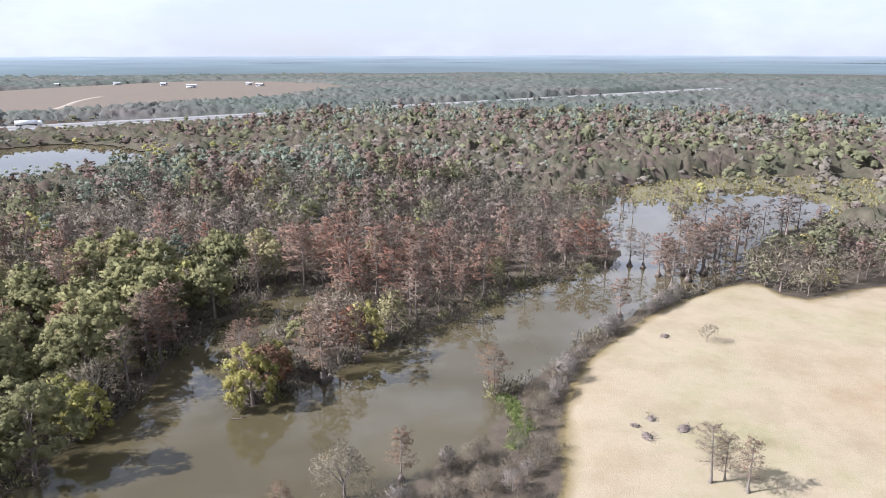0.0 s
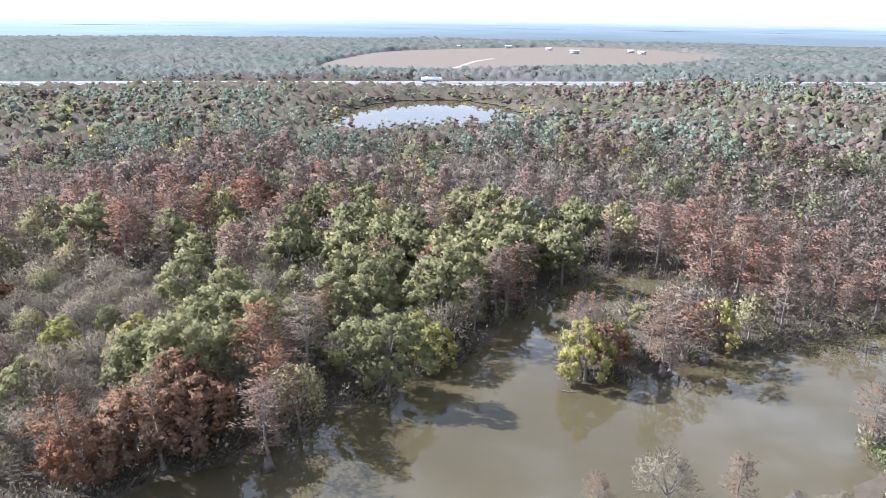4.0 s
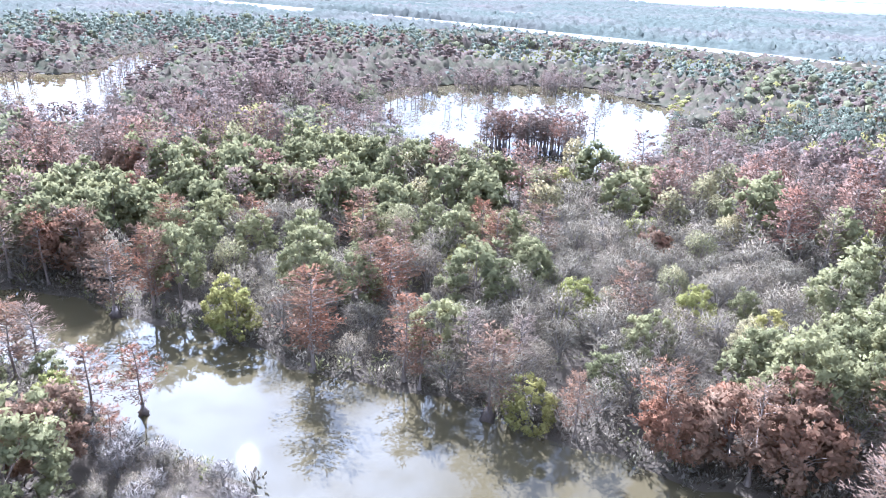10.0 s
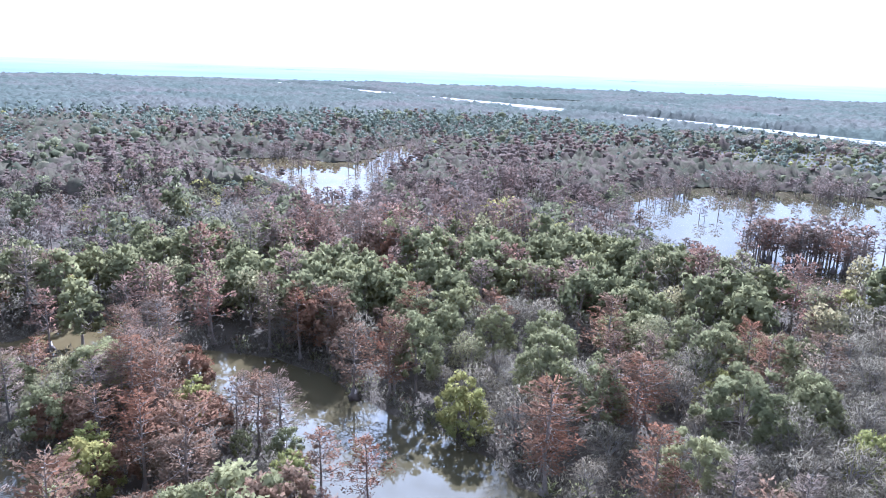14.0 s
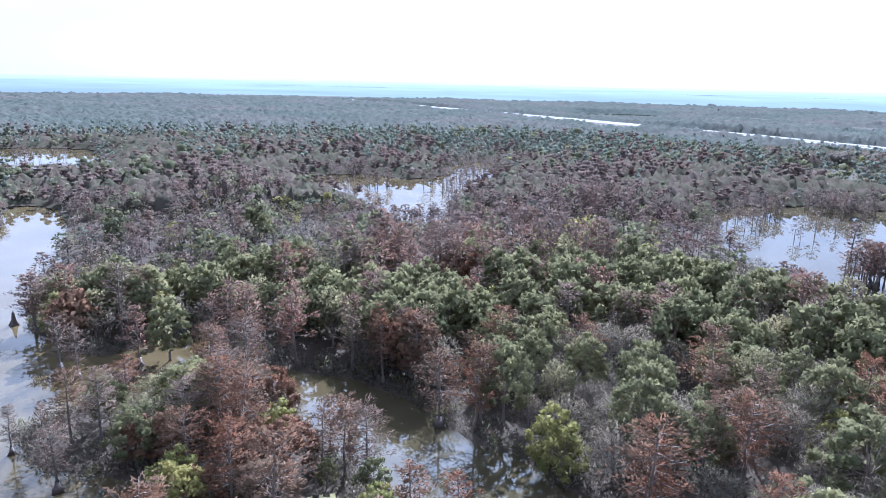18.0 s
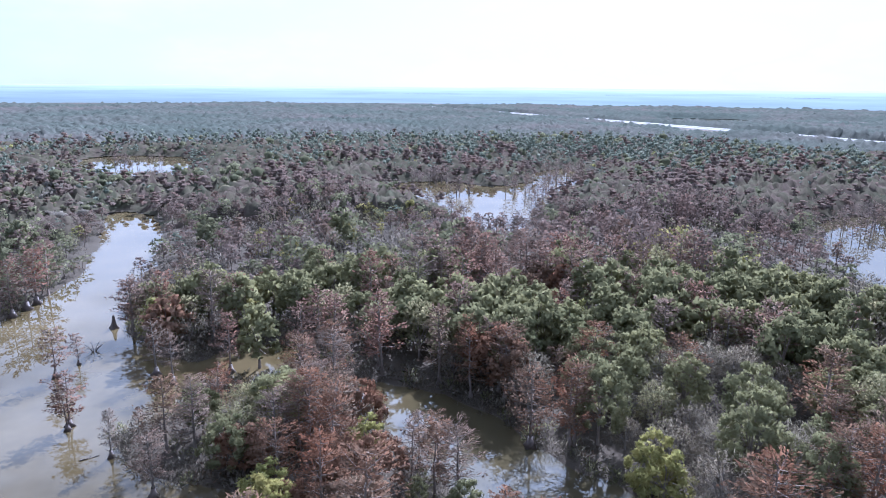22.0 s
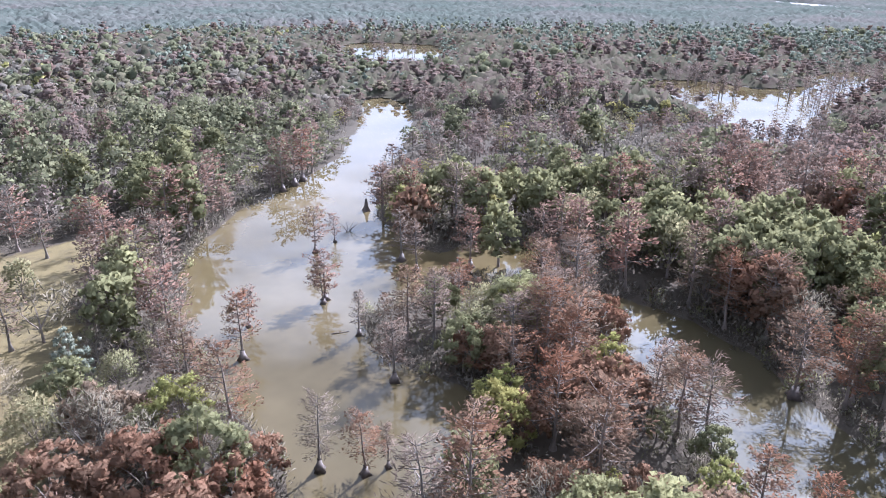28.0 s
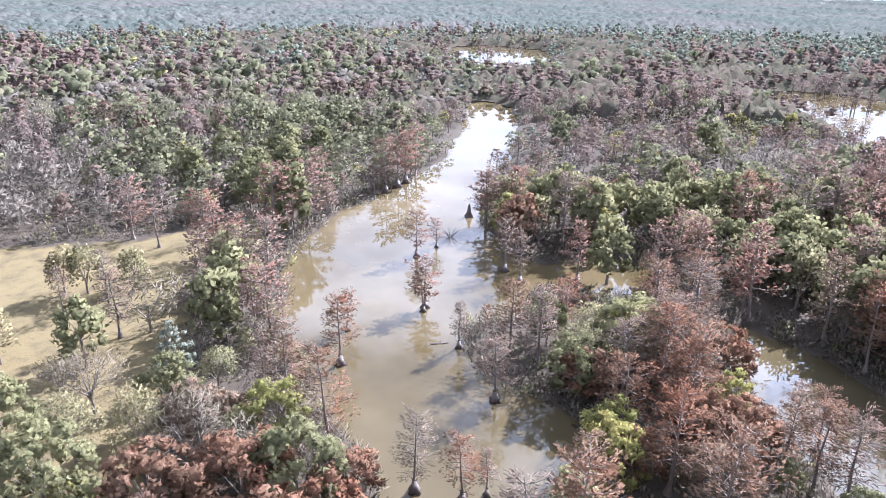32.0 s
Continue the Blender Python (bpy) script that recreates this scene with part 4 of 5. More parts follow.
# flooded cypress groups: x, y, reach, number
for sx, sy, sr, num in [(-231, 62, 8, 30), (-229, 76, 9, 36), (-232, 52, 4, 3), (-236, 90, 4, 3), (-336, 38, 16, 22), (-354, 75, 15, 45), (-354, 112, 15, 45), (-330, 136, 12, 12), (-304, 32, 9, 7), (-300, 60, 4, 2), (-285, 50, 3, 2), (-262, 60, 3, 2),
                        (-362, -160, 12, 18), (-338, -132, 9, 9), (-325, -92, 8, 4), (-350, -100, 12, 8), (-375, -104, 14, 14), (-405, -98, 16, 18), (-440, -108, 14, 14), (-345, -348, 16, 14), (72, 186, 9, 9), (86, 200, 9, 8), (104, 212, 8, 6), (60, 170, 7, 8)]:
    for k in range(num):
        a, d = rng.uniform(0, 6.28), sr * math.sqrt(rng.random())
        trees.append(("rust" if rng.random() < 0.75 else "pale", sx + d * math.cos(a), sy + d * math.sin(a), rng.uniform(0.45, 0.8) if sx < -280 else rng.uniform(0.55, 1.1), rng.uniform(0, 6.28)))
# cypresses that stand alone in the water: x, y, scale
for kind, sx, sy, s in [
        ("russet", -48, -67, 1.15), ("russet", -86, -40, 0.85), ("russet", -81, -31, 0.7), ("russet", -92, -46, 0.9), ("russet", -73.5, 46, 1.0), ("grey", -13, 77.5, 1.05), ("rust", -19.5, 72, 0.45), ("yellow", -31, 101.8, 1.3), ("yellow", -15, 124.5, 1.2), ("pale", -20, 111, 0.6), ("yellow", -29, 112, 0.8), ("yellow", -81.5, 30.5, 0.95), ("rust", 8, 105.5, 0.66), ("rust", -6, 81, 0.62), ("rust", 37.5, 141, 0.66), ("pale", -37, 116.5, 0.72), ("rust", 62, 239, 0.7), ("rust", 64, 231, 0.6), ("rust", 70, 201, 0.85), ("rust", 84, 219, 0.85),
        ("pale", 49, 177, 0.85), ("pale", 52, 175, 0.8), ("rust", 32, 177, 1.0), ("rust", 37, 175, 1.0), ("rust", 42, 174, 0.95), ("pale", -111.5, -98, 0.85), ("pale", -110, -92.5, 0.8),
        ("rust", -103, -113.5, 0.75), ("rust", -109, -115, 0.5), ("rust", -91, -95, 0.72), ("rust", -90, -94.2, 0.6), ("pale", -87, -81.6, 0.62), ("pale", -82, -68.4, 0.78), ("rust", -118, -86.4, 0.95),
        ("rust", -129, -78, 0.9), ("rust", -126, -119.5, 1.0), ("rust", -125, -118, 0.95), ("pale", -64, -61.2, 0.8), ("rust", -67, -57, 0.66), ("pale", -69.5, -56, 0.5), ("rust", -77, -96, 0.55), ("rust", -71, -88, 0.85),
        ("rust", -96, -35, 0.88), ("rust", -96.5, -38.5, 0.8), ("rust", -87, -22.5, 0.85), ("rust", -88, -17, 0.8), ("yellow", -86, -26, 0.9), ("rust", -104, -38, 0.7), ("pale", -103, -40.5, 0.7)]:
    trees.append((kind, sx, sy, s, rng.uniform(0, 6.28)))
# trees about the pastures
for kind, sx, sy, s in [
        ("grey", 78, 154, 1.35), ("grey", 83, 151, 1.2), ("grey", 75, 161, 1.2), ("grey", 88, 155, 1.2), ("grey", 95, 160, 1.1), ("green", 114, 170, 1.1), ("green", 121, 176, 1.1), ("grey", 104, 164, 1.2),
        ("grey", 50, 124, 0.55), ("pale", 34, 79, 0.72), ("pale", 36, 79.5, 0.55), ("pale", 38, 77, 0.62), ("tan", -46, -134, 1.0), ("tan", -49, -132, 0.95), ("pale", -49, -113, 0.9), ("grey", -53, -112, 1.3),
        ("green", -43, -107, 0.95), ("tan", -37, -86, 1.05), ("tan", -43, -82, 1.1), ("grey", -47, -78, 1.4), ("tan", -34, -115, 1.0), ("pale", -65, -146, 0.85), ("pale", -73, -144, 0.8), ("green", -31, -92, 0.95),
        ("grey", -41, -95, 1.15), ("tan", -30, -106, 0.9), ("yellow", -35, -77, 0.75), ("tan", -56, -130, 0.8), ("pale", -44, -125, 0.7), ("pale", -51, -128, 0.7), ("grey", -39, -101, 0.8)]:
    trees.append((kind, sx, sy, s, rng.uniform(0, 6.28)))

# the woods, nearer and farther
placed = np.array([(t[1], t[2]) for t in trees])
taken = set()
for px, py in placed:
    taken.add((int(px // 4), int(py // 4)))


def fill(x0, x1, y0, y1, step, keep, seed):
    r = np.random.default_rng(seed)
    x, y = jittered(x0, x1, y0, y1, step, r)
    sel = keep(x, y) & in_view(x, y)
    x, y = x[sel], y[sel]
    w, pasture, marsh = land(x, y)
    road = line_distance(ROAD, x, y)
    sel = (w > 0.6) & (pasture < 0.35) & (marsh < r.uniform(0.1, 1.3, len(x))) & (road > np.where((x > -720) & (x < -140), 34, 15))
    x, y, w, verge = x[sel], y[sel], w[sel], road[sel]
    k = kinds_at(x, y, r)
    away = np.hypot(x + 15, y)
    ux, uy, most = (x + 15) / away, y / away, np.full(len(x), 0.42)
    for share in (0.55, 0.7, 0.85, 1.0):
        span = share * 9.5 * away / 52
        open_water = np.minimum(land(x + ux * span, y + uy * span)[0], land(x + ux * span * 0.55, y + uy * span * 0.55)[0])
        most = np.where(open_water > -1.5, share, most)
    most = np.where(r.random(len(x)) < 0.15, 1.0, most) if step > 5.7 and step < 6 else np.full(len(x), 1.0)
    most = np.where((x > -25) & (y > 100), 1.0, most)
    BANK, spit, tongue = signed(NEAR_SIDE, x, y) < 0, signed(SPIT, x, y) < 0, signed(TONGUE, x, y) < 0
    out = []
    for i in range(len(x)):
        if step < 6 and (int(x[i] // 4), int(y[i] // 4)) in taken:
            continue
        kind = ORDER[k[i]]
        if w[i] < 5 and kind in ("grey", "green", "tan") and r.random() < 0.35:
            kind = "rust" if r.random() < 0.6 else "pale"
        s = r.uniform(0.82, 1.35) if r.random() < 0.85 else r.uniform(0.5, 0.75)
        if x[i] > -78 and y[i] > -22 and BANK[i]:
            kind, s = ("grey", r.uniform(0.28, 0.5)) if r.random() < 0.86 else ("pale", r.uniform(0.25, 0.4))
        elif w[i] < 45 and np.hypot(x[i] + 40, y[i] - 10) > 165:
            s *= 0.5 if w[i] < 16 else 0.66 if w[i] < 32 else 0.85
        elif x[i] > -72 and -100 < y[i] < -45:
            s *= 0.85
        elif spit[i]:
            s *= 0.62 if x[i] > -93 and y[i] > -46 else 0.8
        elif tongue[i]:
            s *= 0.8
            if kind == "rust" and r.random() < 0.5:
                kind = "pale" if r.random() < 0.6 else "grey"
        elif x[i] > 38 and y[i] > 130 and y[i] < 200:
            kind, s = ("pale" if r.random() < 0.5 else "grey", r.uniform(0.5, 0.85))
        s *= most[i]
        if (-250 < x[i] < -130 and 225 < y[i] < 325) or (-300 < x[i] < -215 and -135 < y[i] < -60):
            s = min(s, 0.62) if w[i] > 22 else s
        if step > 6:
            s = min(s, 0.55) if verge[i] < 120 and -720 < x[i] < -140 else max(s, 0.62)
        out.append((kind, x[i], y[i], s, r.uniform(0, 6.28)))
    return out


NEAR_R, MID_R, LOW_R = 172, 290, 620
reach = lambda x, y: np.hypot(x + 40, y - 10)
trees += fill(-260, 190, -260, 260, 5.9, lambda x, y: reach(x, y) < NEAR_R, 11)
mid_trees = fill(-360, 300, -330, 330, 5.6, lambda x, y: (reach(x, y) >= NEAR_R) & (reach(x, y) < MID_R), 12)
low_trees = fill(-680, 620, -640, 660, 7.9, lambda x, y: (reach(x, y) >= MID_R) & (reach(x, y) < LOW_R), 13)


def ground_z(x, y):
    w, pa, ma = land(np.asarray(x), np.asarray(y))
    return height(np.asarray(x), np.asarray(y), w, pa, ma), w


# ---------------------------------------------------------------- trees: single ones
protos = {}
for kind, spec, q in [(k, v, q) for k, v in KINDS.items() for q in (1.0, 0.5)]:
    protos[kind, q] = []
    for s in range(spec["count"]):
        (wv, wf), (lv, lf) = spec["make"](100 + 17 * s + len(kind), q)
        top, cutoff = -1, len(wf)
        for j, face in enumerate(wf):
            if top >= 0 and face.min() > top:
                cutoff = j
                break
            top = max(top, face.max())
        trunk = make_mesh("trunk", wv[: top + 1], wf[:cutoff], spec["bark"])
        crown = make_mesh("crown", np.vstack([lv, wv[top + 1 :]]), np.vstack([lf, wf[cutoff:] - (top + 1) + len(lv)]), spec["leaf"] if q > 0.9 else spec.get("solid", spec["leaf"]))
        crown.materials.append(spec["bark"])
        crown.polygons.foreach_set("material_index", np.r_[np.zeros(len(lf), np.int32), np.ones(len(wf) - cutoff, np.int32)])
        protos[kind, q].append((trunk, crown))

BUTTRESS = []
for s in range(3):
    r = np.random.default_rng(70 + s)
    soup, a = Soup(), np.arange(12) * math.pi / 6
    rings = []
    for h, rad, rib in ((-1.2, 1.05, 0.3), (0.0, 0.95, 0.28), (0.5, 0.68, 0.18), (1.1, 0.46, 0.08), (1.9, 0.33, 0.02)):
        k = rad * (1 + rib * np.sin(a * 4 + s) + r.normal(0, 0.03, 12))
        rings.append(np.stack([np.cos(a) * k, np.sin(a) * k, 0 * a + h], -1))
    soup.add(np.vstack(rings), [(i * 12 + j, i * 12 + (j + 1) % 12, (i + 1) * 12 + (j + 1) % 12, (i + 1) * 12 + j) for i in range(4) for j in range(12)])
    BUTTRESS.append(make_mesh("buttress", *soup.arrays(), M_WETBARK))

xs, ys = np.array([t[1] for t in trees]), np.array([t[2] for t in trees])
zs, ws = ground_z(xs, ys)
order = np.argsort(reach(xs, ys))
count = {k: 0 for k in KINDS}
spill = []
for i in order:
    kind, x, y, s, turn = trees[i]
    if count[kind] >= 300 or reach(x, y) > NEAR_R + 40:
        spill.append(trees[i])
        continue
    spec = KINDS[kind]
    trunk_me, crown_me = protos[kind, 1.0 if reach(x, y) < 108 else 0.5][count[kind] % spec["count"]]
    count[kind] += 1
    base = new(spec["name"])
    base.empty_display_size = 0.5
    wet = ws[i] < 0.2
    label = spec["label"] + (" in water" if wet else "")
    tagged(base, label, spec["category"], "trees of the swamp wood")
    base.matrix_basis = Matrix.Translation((x, y, 0.0 if wet else float(zs[i]))) @ pose(0, 0, 0, 0, 0, math.degrees(turn)) @ Matrix.Diagonal((s * rng.uniform(0.9, 1.15), s * rng.uniform(0.9, 1.15), s, 1))
    for name, me in (("trunk", trunk_me), ("crown", crown_me)):
        ob = new(name, me)
        ob.parent = base
        if name == "crown":
            ob["label"] = spec["crown"]
    if wet and kind in ("rust", "pale"):
        ob = new("buttress", BUTTRESS[i % 3])
        ob.parent = base
        ob["label"] = "dark wet flared trunk base"


# ---------------------------------------------------------------- trees: the woods as stuff
def wood_stuff(items, q, prefix, label, grow=1.0):
    by, rise = {}, 0.0 if q > 0.3 else 0.35 if q > 0.1 else 1.3
    for t in items:
        by.setdefault(t[0], []).append(t)
    for kind, some in by.items():
        spec = KINDS[kind]
        shapes = [spec["make"](500 + 13 * s, q) for s in range(5)]
        wood_v, wood_f, leaf_v, leaf_f, nw, nl = [], [], [], [], 0, 0
        x, y = np.array([t[1] for t in some]), np.array([t[2] for t in some])
        z, w = ground_z(x, y)
        z = np.where(w < 0.2, 0.0, z)
        for i, (k, tx, ty, s, a) in enumerate(some):
            (wv, wf), (lv, lf) = shapes[i % 5]
            wide = (s if q > 0.3 else 0.4 + 0.6 * s) * grow
            c, sn = math.cos(a) * wide, math.sin(a) * wide
            rot = np.array([[c, sn, 0], [-sn, c, 0], [0, 0, s]])
            at = np.array([tx, ty, z[i]])
            wood_v.append(np.c_[wv[:, :3] @ rot + at, wv[:, 3:] @ rot]), wood_f.append(wf + nw)
            leaf_v.append(np.c_[lv[:, :3] @ rot + at, lv[:, 3:] @ rot + (0, 0, rise)]), leaf_f.append(lf + nl)
            nw += len(wv)
            nl += len(lv)
        thing = tagged(new(prefix + "_" + spec["name"]), label + ": " + spec["label"], "woodland", kind="stuff")
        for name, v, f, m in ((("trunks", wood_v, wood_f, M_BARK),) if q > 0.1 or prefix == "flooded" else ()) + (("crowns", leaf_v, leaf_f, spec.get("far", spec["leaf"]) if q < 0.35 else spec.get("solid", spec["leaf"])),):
            ob = new(name, make_mesh(name, np.vstack(v), np.vstack(f), m))
            ob.parent = thing


wood_stuff([t for t in spill if reach(t[1], t[2]) < 215], 0.4, "near_wood", "dense swamp wood")
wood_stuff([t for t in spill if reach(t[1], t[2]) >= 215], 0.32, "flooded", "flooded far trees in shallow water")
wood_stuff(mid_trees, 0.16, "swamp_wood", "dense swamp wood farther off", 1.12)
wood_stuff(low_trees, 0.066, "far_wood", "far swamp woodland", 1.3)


def canopy(name, label, r0, r1, mat, seed, step=0.22, tall=6.2, rough=1.9):
    """Closed far woodland: a ragged roof of crowns, cut out over water, fields and the highway."""
    r = np.random.default_rng(seed)
    radii = [r0]
    while radii[-1] < r1:
        radii.append(radii[-1] * 1.0095)
    a = np.radians(np.arange(38, 292, step))
    R, A = np.meshgrid(np.array(radii), a, indexing="ij")
    R = R * (1 + r.uniform(-0.004, 0.004, R.shape))
    A = A + r.uniform(-0.4, 0.4, A.shape) * math.radians(step)
    x, y = (R * np.cos(A) - 40).ravel(), (R * np.sin(A) + 10).ravel()
    w, pasture, marsh = land(x, y)
    verge = line_distance(ROAD, x, y)
    clear = np.minimum(np.minimum(w - 2, verge - np.where((x > -720) & (x < -140), 34, 17)), (0.45 - pasture) * 40 + marsh * -20)
    for sx, sy, sr in CLEARINGS:
        clear = np.minimum(clear, np.hypot((x - sx) / 1.6, y - sy) - sr)
    stand = tall + 1.8 * np.sin(x * 0.013 + 1.1 * np.sin(y * 0.017)) + 1.4 * np.sin(y * 0.021 + 1.4 * np.sin(x * 0.011))
    z = (stand + r.normal(0, rough, len(x)) + 2.5 * (r.random(len(x)) < 0.08)) * np.clip(clear / 26, 0, 1) ** 0.7
    ni, nj = R.shape
    z[:nj] = -0.5
    idx = np.arange(ni * nj).reshape(ni, nj)
    quads = np.stack([idx[:-1, :-1], idx[1:, :-1], idx[1:, 1:], idx[:-1, 1:]], -1).reshape(-1, 4)
    quads = quads[(clear[quads] > 0).any(1)]
    me = make_mesh(name, np.stack([x, y, z + 0.4], -1), quads, mat)
    me.polygons.foreach_set("use_smooth", np.ones(len(quads), bool))
    return tagged(new(name, me), label, "woodland", kind="stuff")


CLEARINGS = [(-900, -60, 28), (-1060, 260, 36), (-780, -10, 16), (-1250, 120, 40), (150, 1250, 60), (-820, 620, 30)]
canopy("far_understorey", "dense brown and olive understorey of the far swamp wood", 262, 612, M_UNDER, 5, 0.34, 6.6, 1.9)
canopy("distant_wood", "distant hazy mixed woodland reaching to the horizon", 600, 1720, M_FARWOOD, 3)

def scatter(name, label, category, shapes, pts, zz, lo, hi, mat, seed):
    """Many like small plants as one stuff object."""
    r = np.random.default_rng(seed)
    v_all, f_all, nn = [], [], 0
    for i, (px, py) in enumerate(pts):
        v, f = shapes[i % len(shapes)]
        a, s = r.uniform(0, 6.28), r.uniform(lo, hi)
        c, sn = math.cos(a) * s, math.sin(a) * s
        rot = np.array([[c, sn, 0], [-sn, c, 0], [0, 0, s]])
        v_all.append(np.c_[v[:, :3] @ rot + (px, py, zz[i]), v[:, 3:] @ rot])
        f_all.append(f + nn)
        nn += len(v)
    return tagged(new(name, make_mesh(name, np.vstack(v_all), np.vstack(f_all), mat)), label, category, kind="stuff")


def tussock(seed, n=9, tall=0.9, wide=0.35):
    r = np.random.default_rng(seed)
    s = Soup()
    a = r.uniform(0, 6.28, n)
    out = np.stack([np.cos(a), np.sin(a), 0 * a], -1)
    s.cards(out * r.uniform(0.1, 0.6, (n, 1)) + (0, 0, tall * 0.45), out * 0.5 + (0, 0, 1), out + (0, 0, 0.4), tall, wide, r)
    return s.arrays()


# undergrowth below the near woods
r = np.random.default_rng(21)
x, y = jittered(-240, 150, -240, 225, 3.4, r)
sel = (reach(x, y) < 200) & in_view(x, y) & (signed(NEAR_SIDE, x, y) > 0)
x, y = x[sel], y[sel]
w, pasture, marsh = land(x, y)
sel = (w > 1.6) & (pasture < 0.3) & (marsh < 0.3)
x, y, w = x[sel], y[sel], w[sel]
z, w = ground_z(x, y)
pick = r.random(len(x))
shore = w < 5
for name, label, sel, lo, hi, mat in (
        ("undergrowth", "low brown brush under the swamp trees", (pick < 0.35) & ~shore, 0.6, 1.1, M_BRUSH_SHADED),
        ("grey_thicket", "grey leafless thicket under the swamp trees", (pick >= 0.35) & ~shore & (pick < 0.62), 0.6, 1.25, M_THICKET_SHADED),
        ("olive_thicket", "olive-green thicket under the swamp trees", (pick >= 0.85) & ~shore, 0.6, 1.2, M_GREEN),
        ("shore_thicket", "dense grey thicket hanging over the water's edge", shore & (pick < 0.55), 0.8, 1.5, M_THICKET_SHADED),
        ("shore_brush", "brown brush at the water's edge", shore & (pick >= 0.55) & (pick < 0.75), 0.7, 1.3, M_BRUSH_SHADED),
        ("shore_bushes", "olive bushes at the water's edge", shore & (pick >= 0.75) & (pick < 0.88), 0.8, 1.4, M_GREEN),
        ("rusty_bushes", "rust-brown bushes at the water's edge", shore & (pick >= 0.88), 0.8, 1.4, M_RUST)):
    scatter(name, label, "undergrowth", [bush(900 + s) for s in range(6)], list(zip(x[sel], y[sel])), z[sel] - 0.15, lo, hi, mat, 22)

# shrubs that lean over the water's edge
r = np.random.default_rng(27)
x, y = jittered(-235, 120, -240, 215, 1.9, r)
sel = (reach(x, y) < 190) & in_view(x, y) & (signed(NEAR_SIDE, x, y) > 0)
x, y = x[sel], y[sel]
w, pasture, marsh = land(x, y)
sel = (w > 0.0) & (w < 3.2) & (pasture < 0.3) & (marsh < 0.3)
x, y = x[sel], y[sel]
z, w = ground_z(x, y)
pick = r.random(len(x))
for name, label, sel, mat in (("bank_shrubs", "leafless grey-brown shrubs leaning over the water", pick < 0.5, M_THICKET_SHADED), ("bank_twigs", "pale bare twigs along the wooded bank", (pick >= 0.5) & (pick < 0.72), M_GREY),
                              ("bank_leaves", "brown-leaved low brush at the wooded waterline", (pick >= 0.72) & (pick < 0.88), M_BRUSH_SHADED), ("bank_greenery", "olive low bushes at the wooded waterline", pick >= 0.88, M_GREEN_SOLID)):
    scatter(name, label, "undergrowth", [twig_tuft(940 + s, 64, 2.9, 2.1, 0.13 if mat in (M_THICKET_SHADED, M_GREY) else 0.26) for s in range(5)], list(zip(x[sel], y[sel])), z[sel] - 0.2, 0.7, 1.25, mat, 28)

# grey leafless brush along the near bank
r = np.random.default_rng(31)
x, y = jittered(-90, 70, -30, 165, 1.9, r)
w, pasture, marsh = land(x, y)
strip = (w > 1.2) & (w < 11) & (pasture < 0.55) & (signed(NEAR_SIDE, x, y) < 3) & (r.random(len(x)) < 0.75) & ~((np.hypot(x - 8, (y - 97) / 2) < 5.5))
x, y = x[strip], y[strip]
z, w = ground_z(x, y)
puffs = [twig_tuft(950 + s, 110) for s in range(6)]
scatter("bank_brush", "dense grey leafless brush along the water's edge", "brush", puffs, list(zip(x, y)), z - 0.1, 0.5, 1.2, M_BANK, 32)
tall = r.random(len(x)) < 0.2
twiggy = [scrub(970 + s, 0.5, 3.6, 1.9, 3, 0.03) for s in range(5)]
stems = [(np.vstack([t[0][0], t[1][0]]), np.vstack([t[0][1], t[1][1] + len(t[0][0])])) for t in twiggy]
scatter("bank_saplings", "thin pale leafless saplings in the bank brush", "saplings", stems, list(zip(x[tall], y[tall])), z[tall] - 0.1, 0.7, 1.3, M_PALEBARK, 36)

# reeds and sedge over the marshes
x, y = jittered(50, 225, 205, 330, 2.6, r)
w, pasture, marsh = land(x, y)
sel = (marsh > 0.4) & (w > -1) & (r.random(len(x)) < 0.75)
x, y = x[sel], y[sel]
z, w = ground_z(x, y)
scatter("reeds", "low olive and brown marsh reeds and sedge", "reeds", [tussock(980 + s) for s in range(5)], list(zip(x, y)), np.maximum(z, -0.1), 0.7, 1.6, M_REED, 33)
x, y = jittered(-560, -390, 50, 300, 6.0, r)
w, pasture, marsh = land(x, y)
sel = (marsh > 0.4) & (w > -1)
x, y = x[sel], y[sel]
z, w = ground_z(x, y)
scatter("far_reeds", "flat brown marsh grass beyond the flooded wood", "reeds", [tussock(990 + s, 5, 1.3, 1.4) for s in range(4)], list(zip(x, y)), np.maximum(z, -0.1), 0.8, 1.7, M_REED, 34)
# bright grass on the muddy spit
k = np.linspace(0, 1, 420)
gx_, gy_ = 9.3 + 2.2 * np.sin(k * 3.1) + r.normal(0, 0.62, 420), 88 + 16 * k + r.normal(0, 0.3, 420)
z, w = ground_z(gx_, gy_)
scatter("grass_verge", "bright green grass on the muddy bank", "grass", [tussock(960 + s, 14, 0.34, 0.13) for s in range(4)], list(zip(gx_, gy_)), np.maximum(z, 0.0), 0.9, 1.5, M_GRASS, 35)


# ---------------------------------------------------------------- things in the water and on the pasture
def part(name, verts, faces, mat, parent, label=""):
    ob = new(name, make_mesh(name, verts, faces, mat))
    ob.parent = parent
    if label:
        ob["label"] = label
    return ob


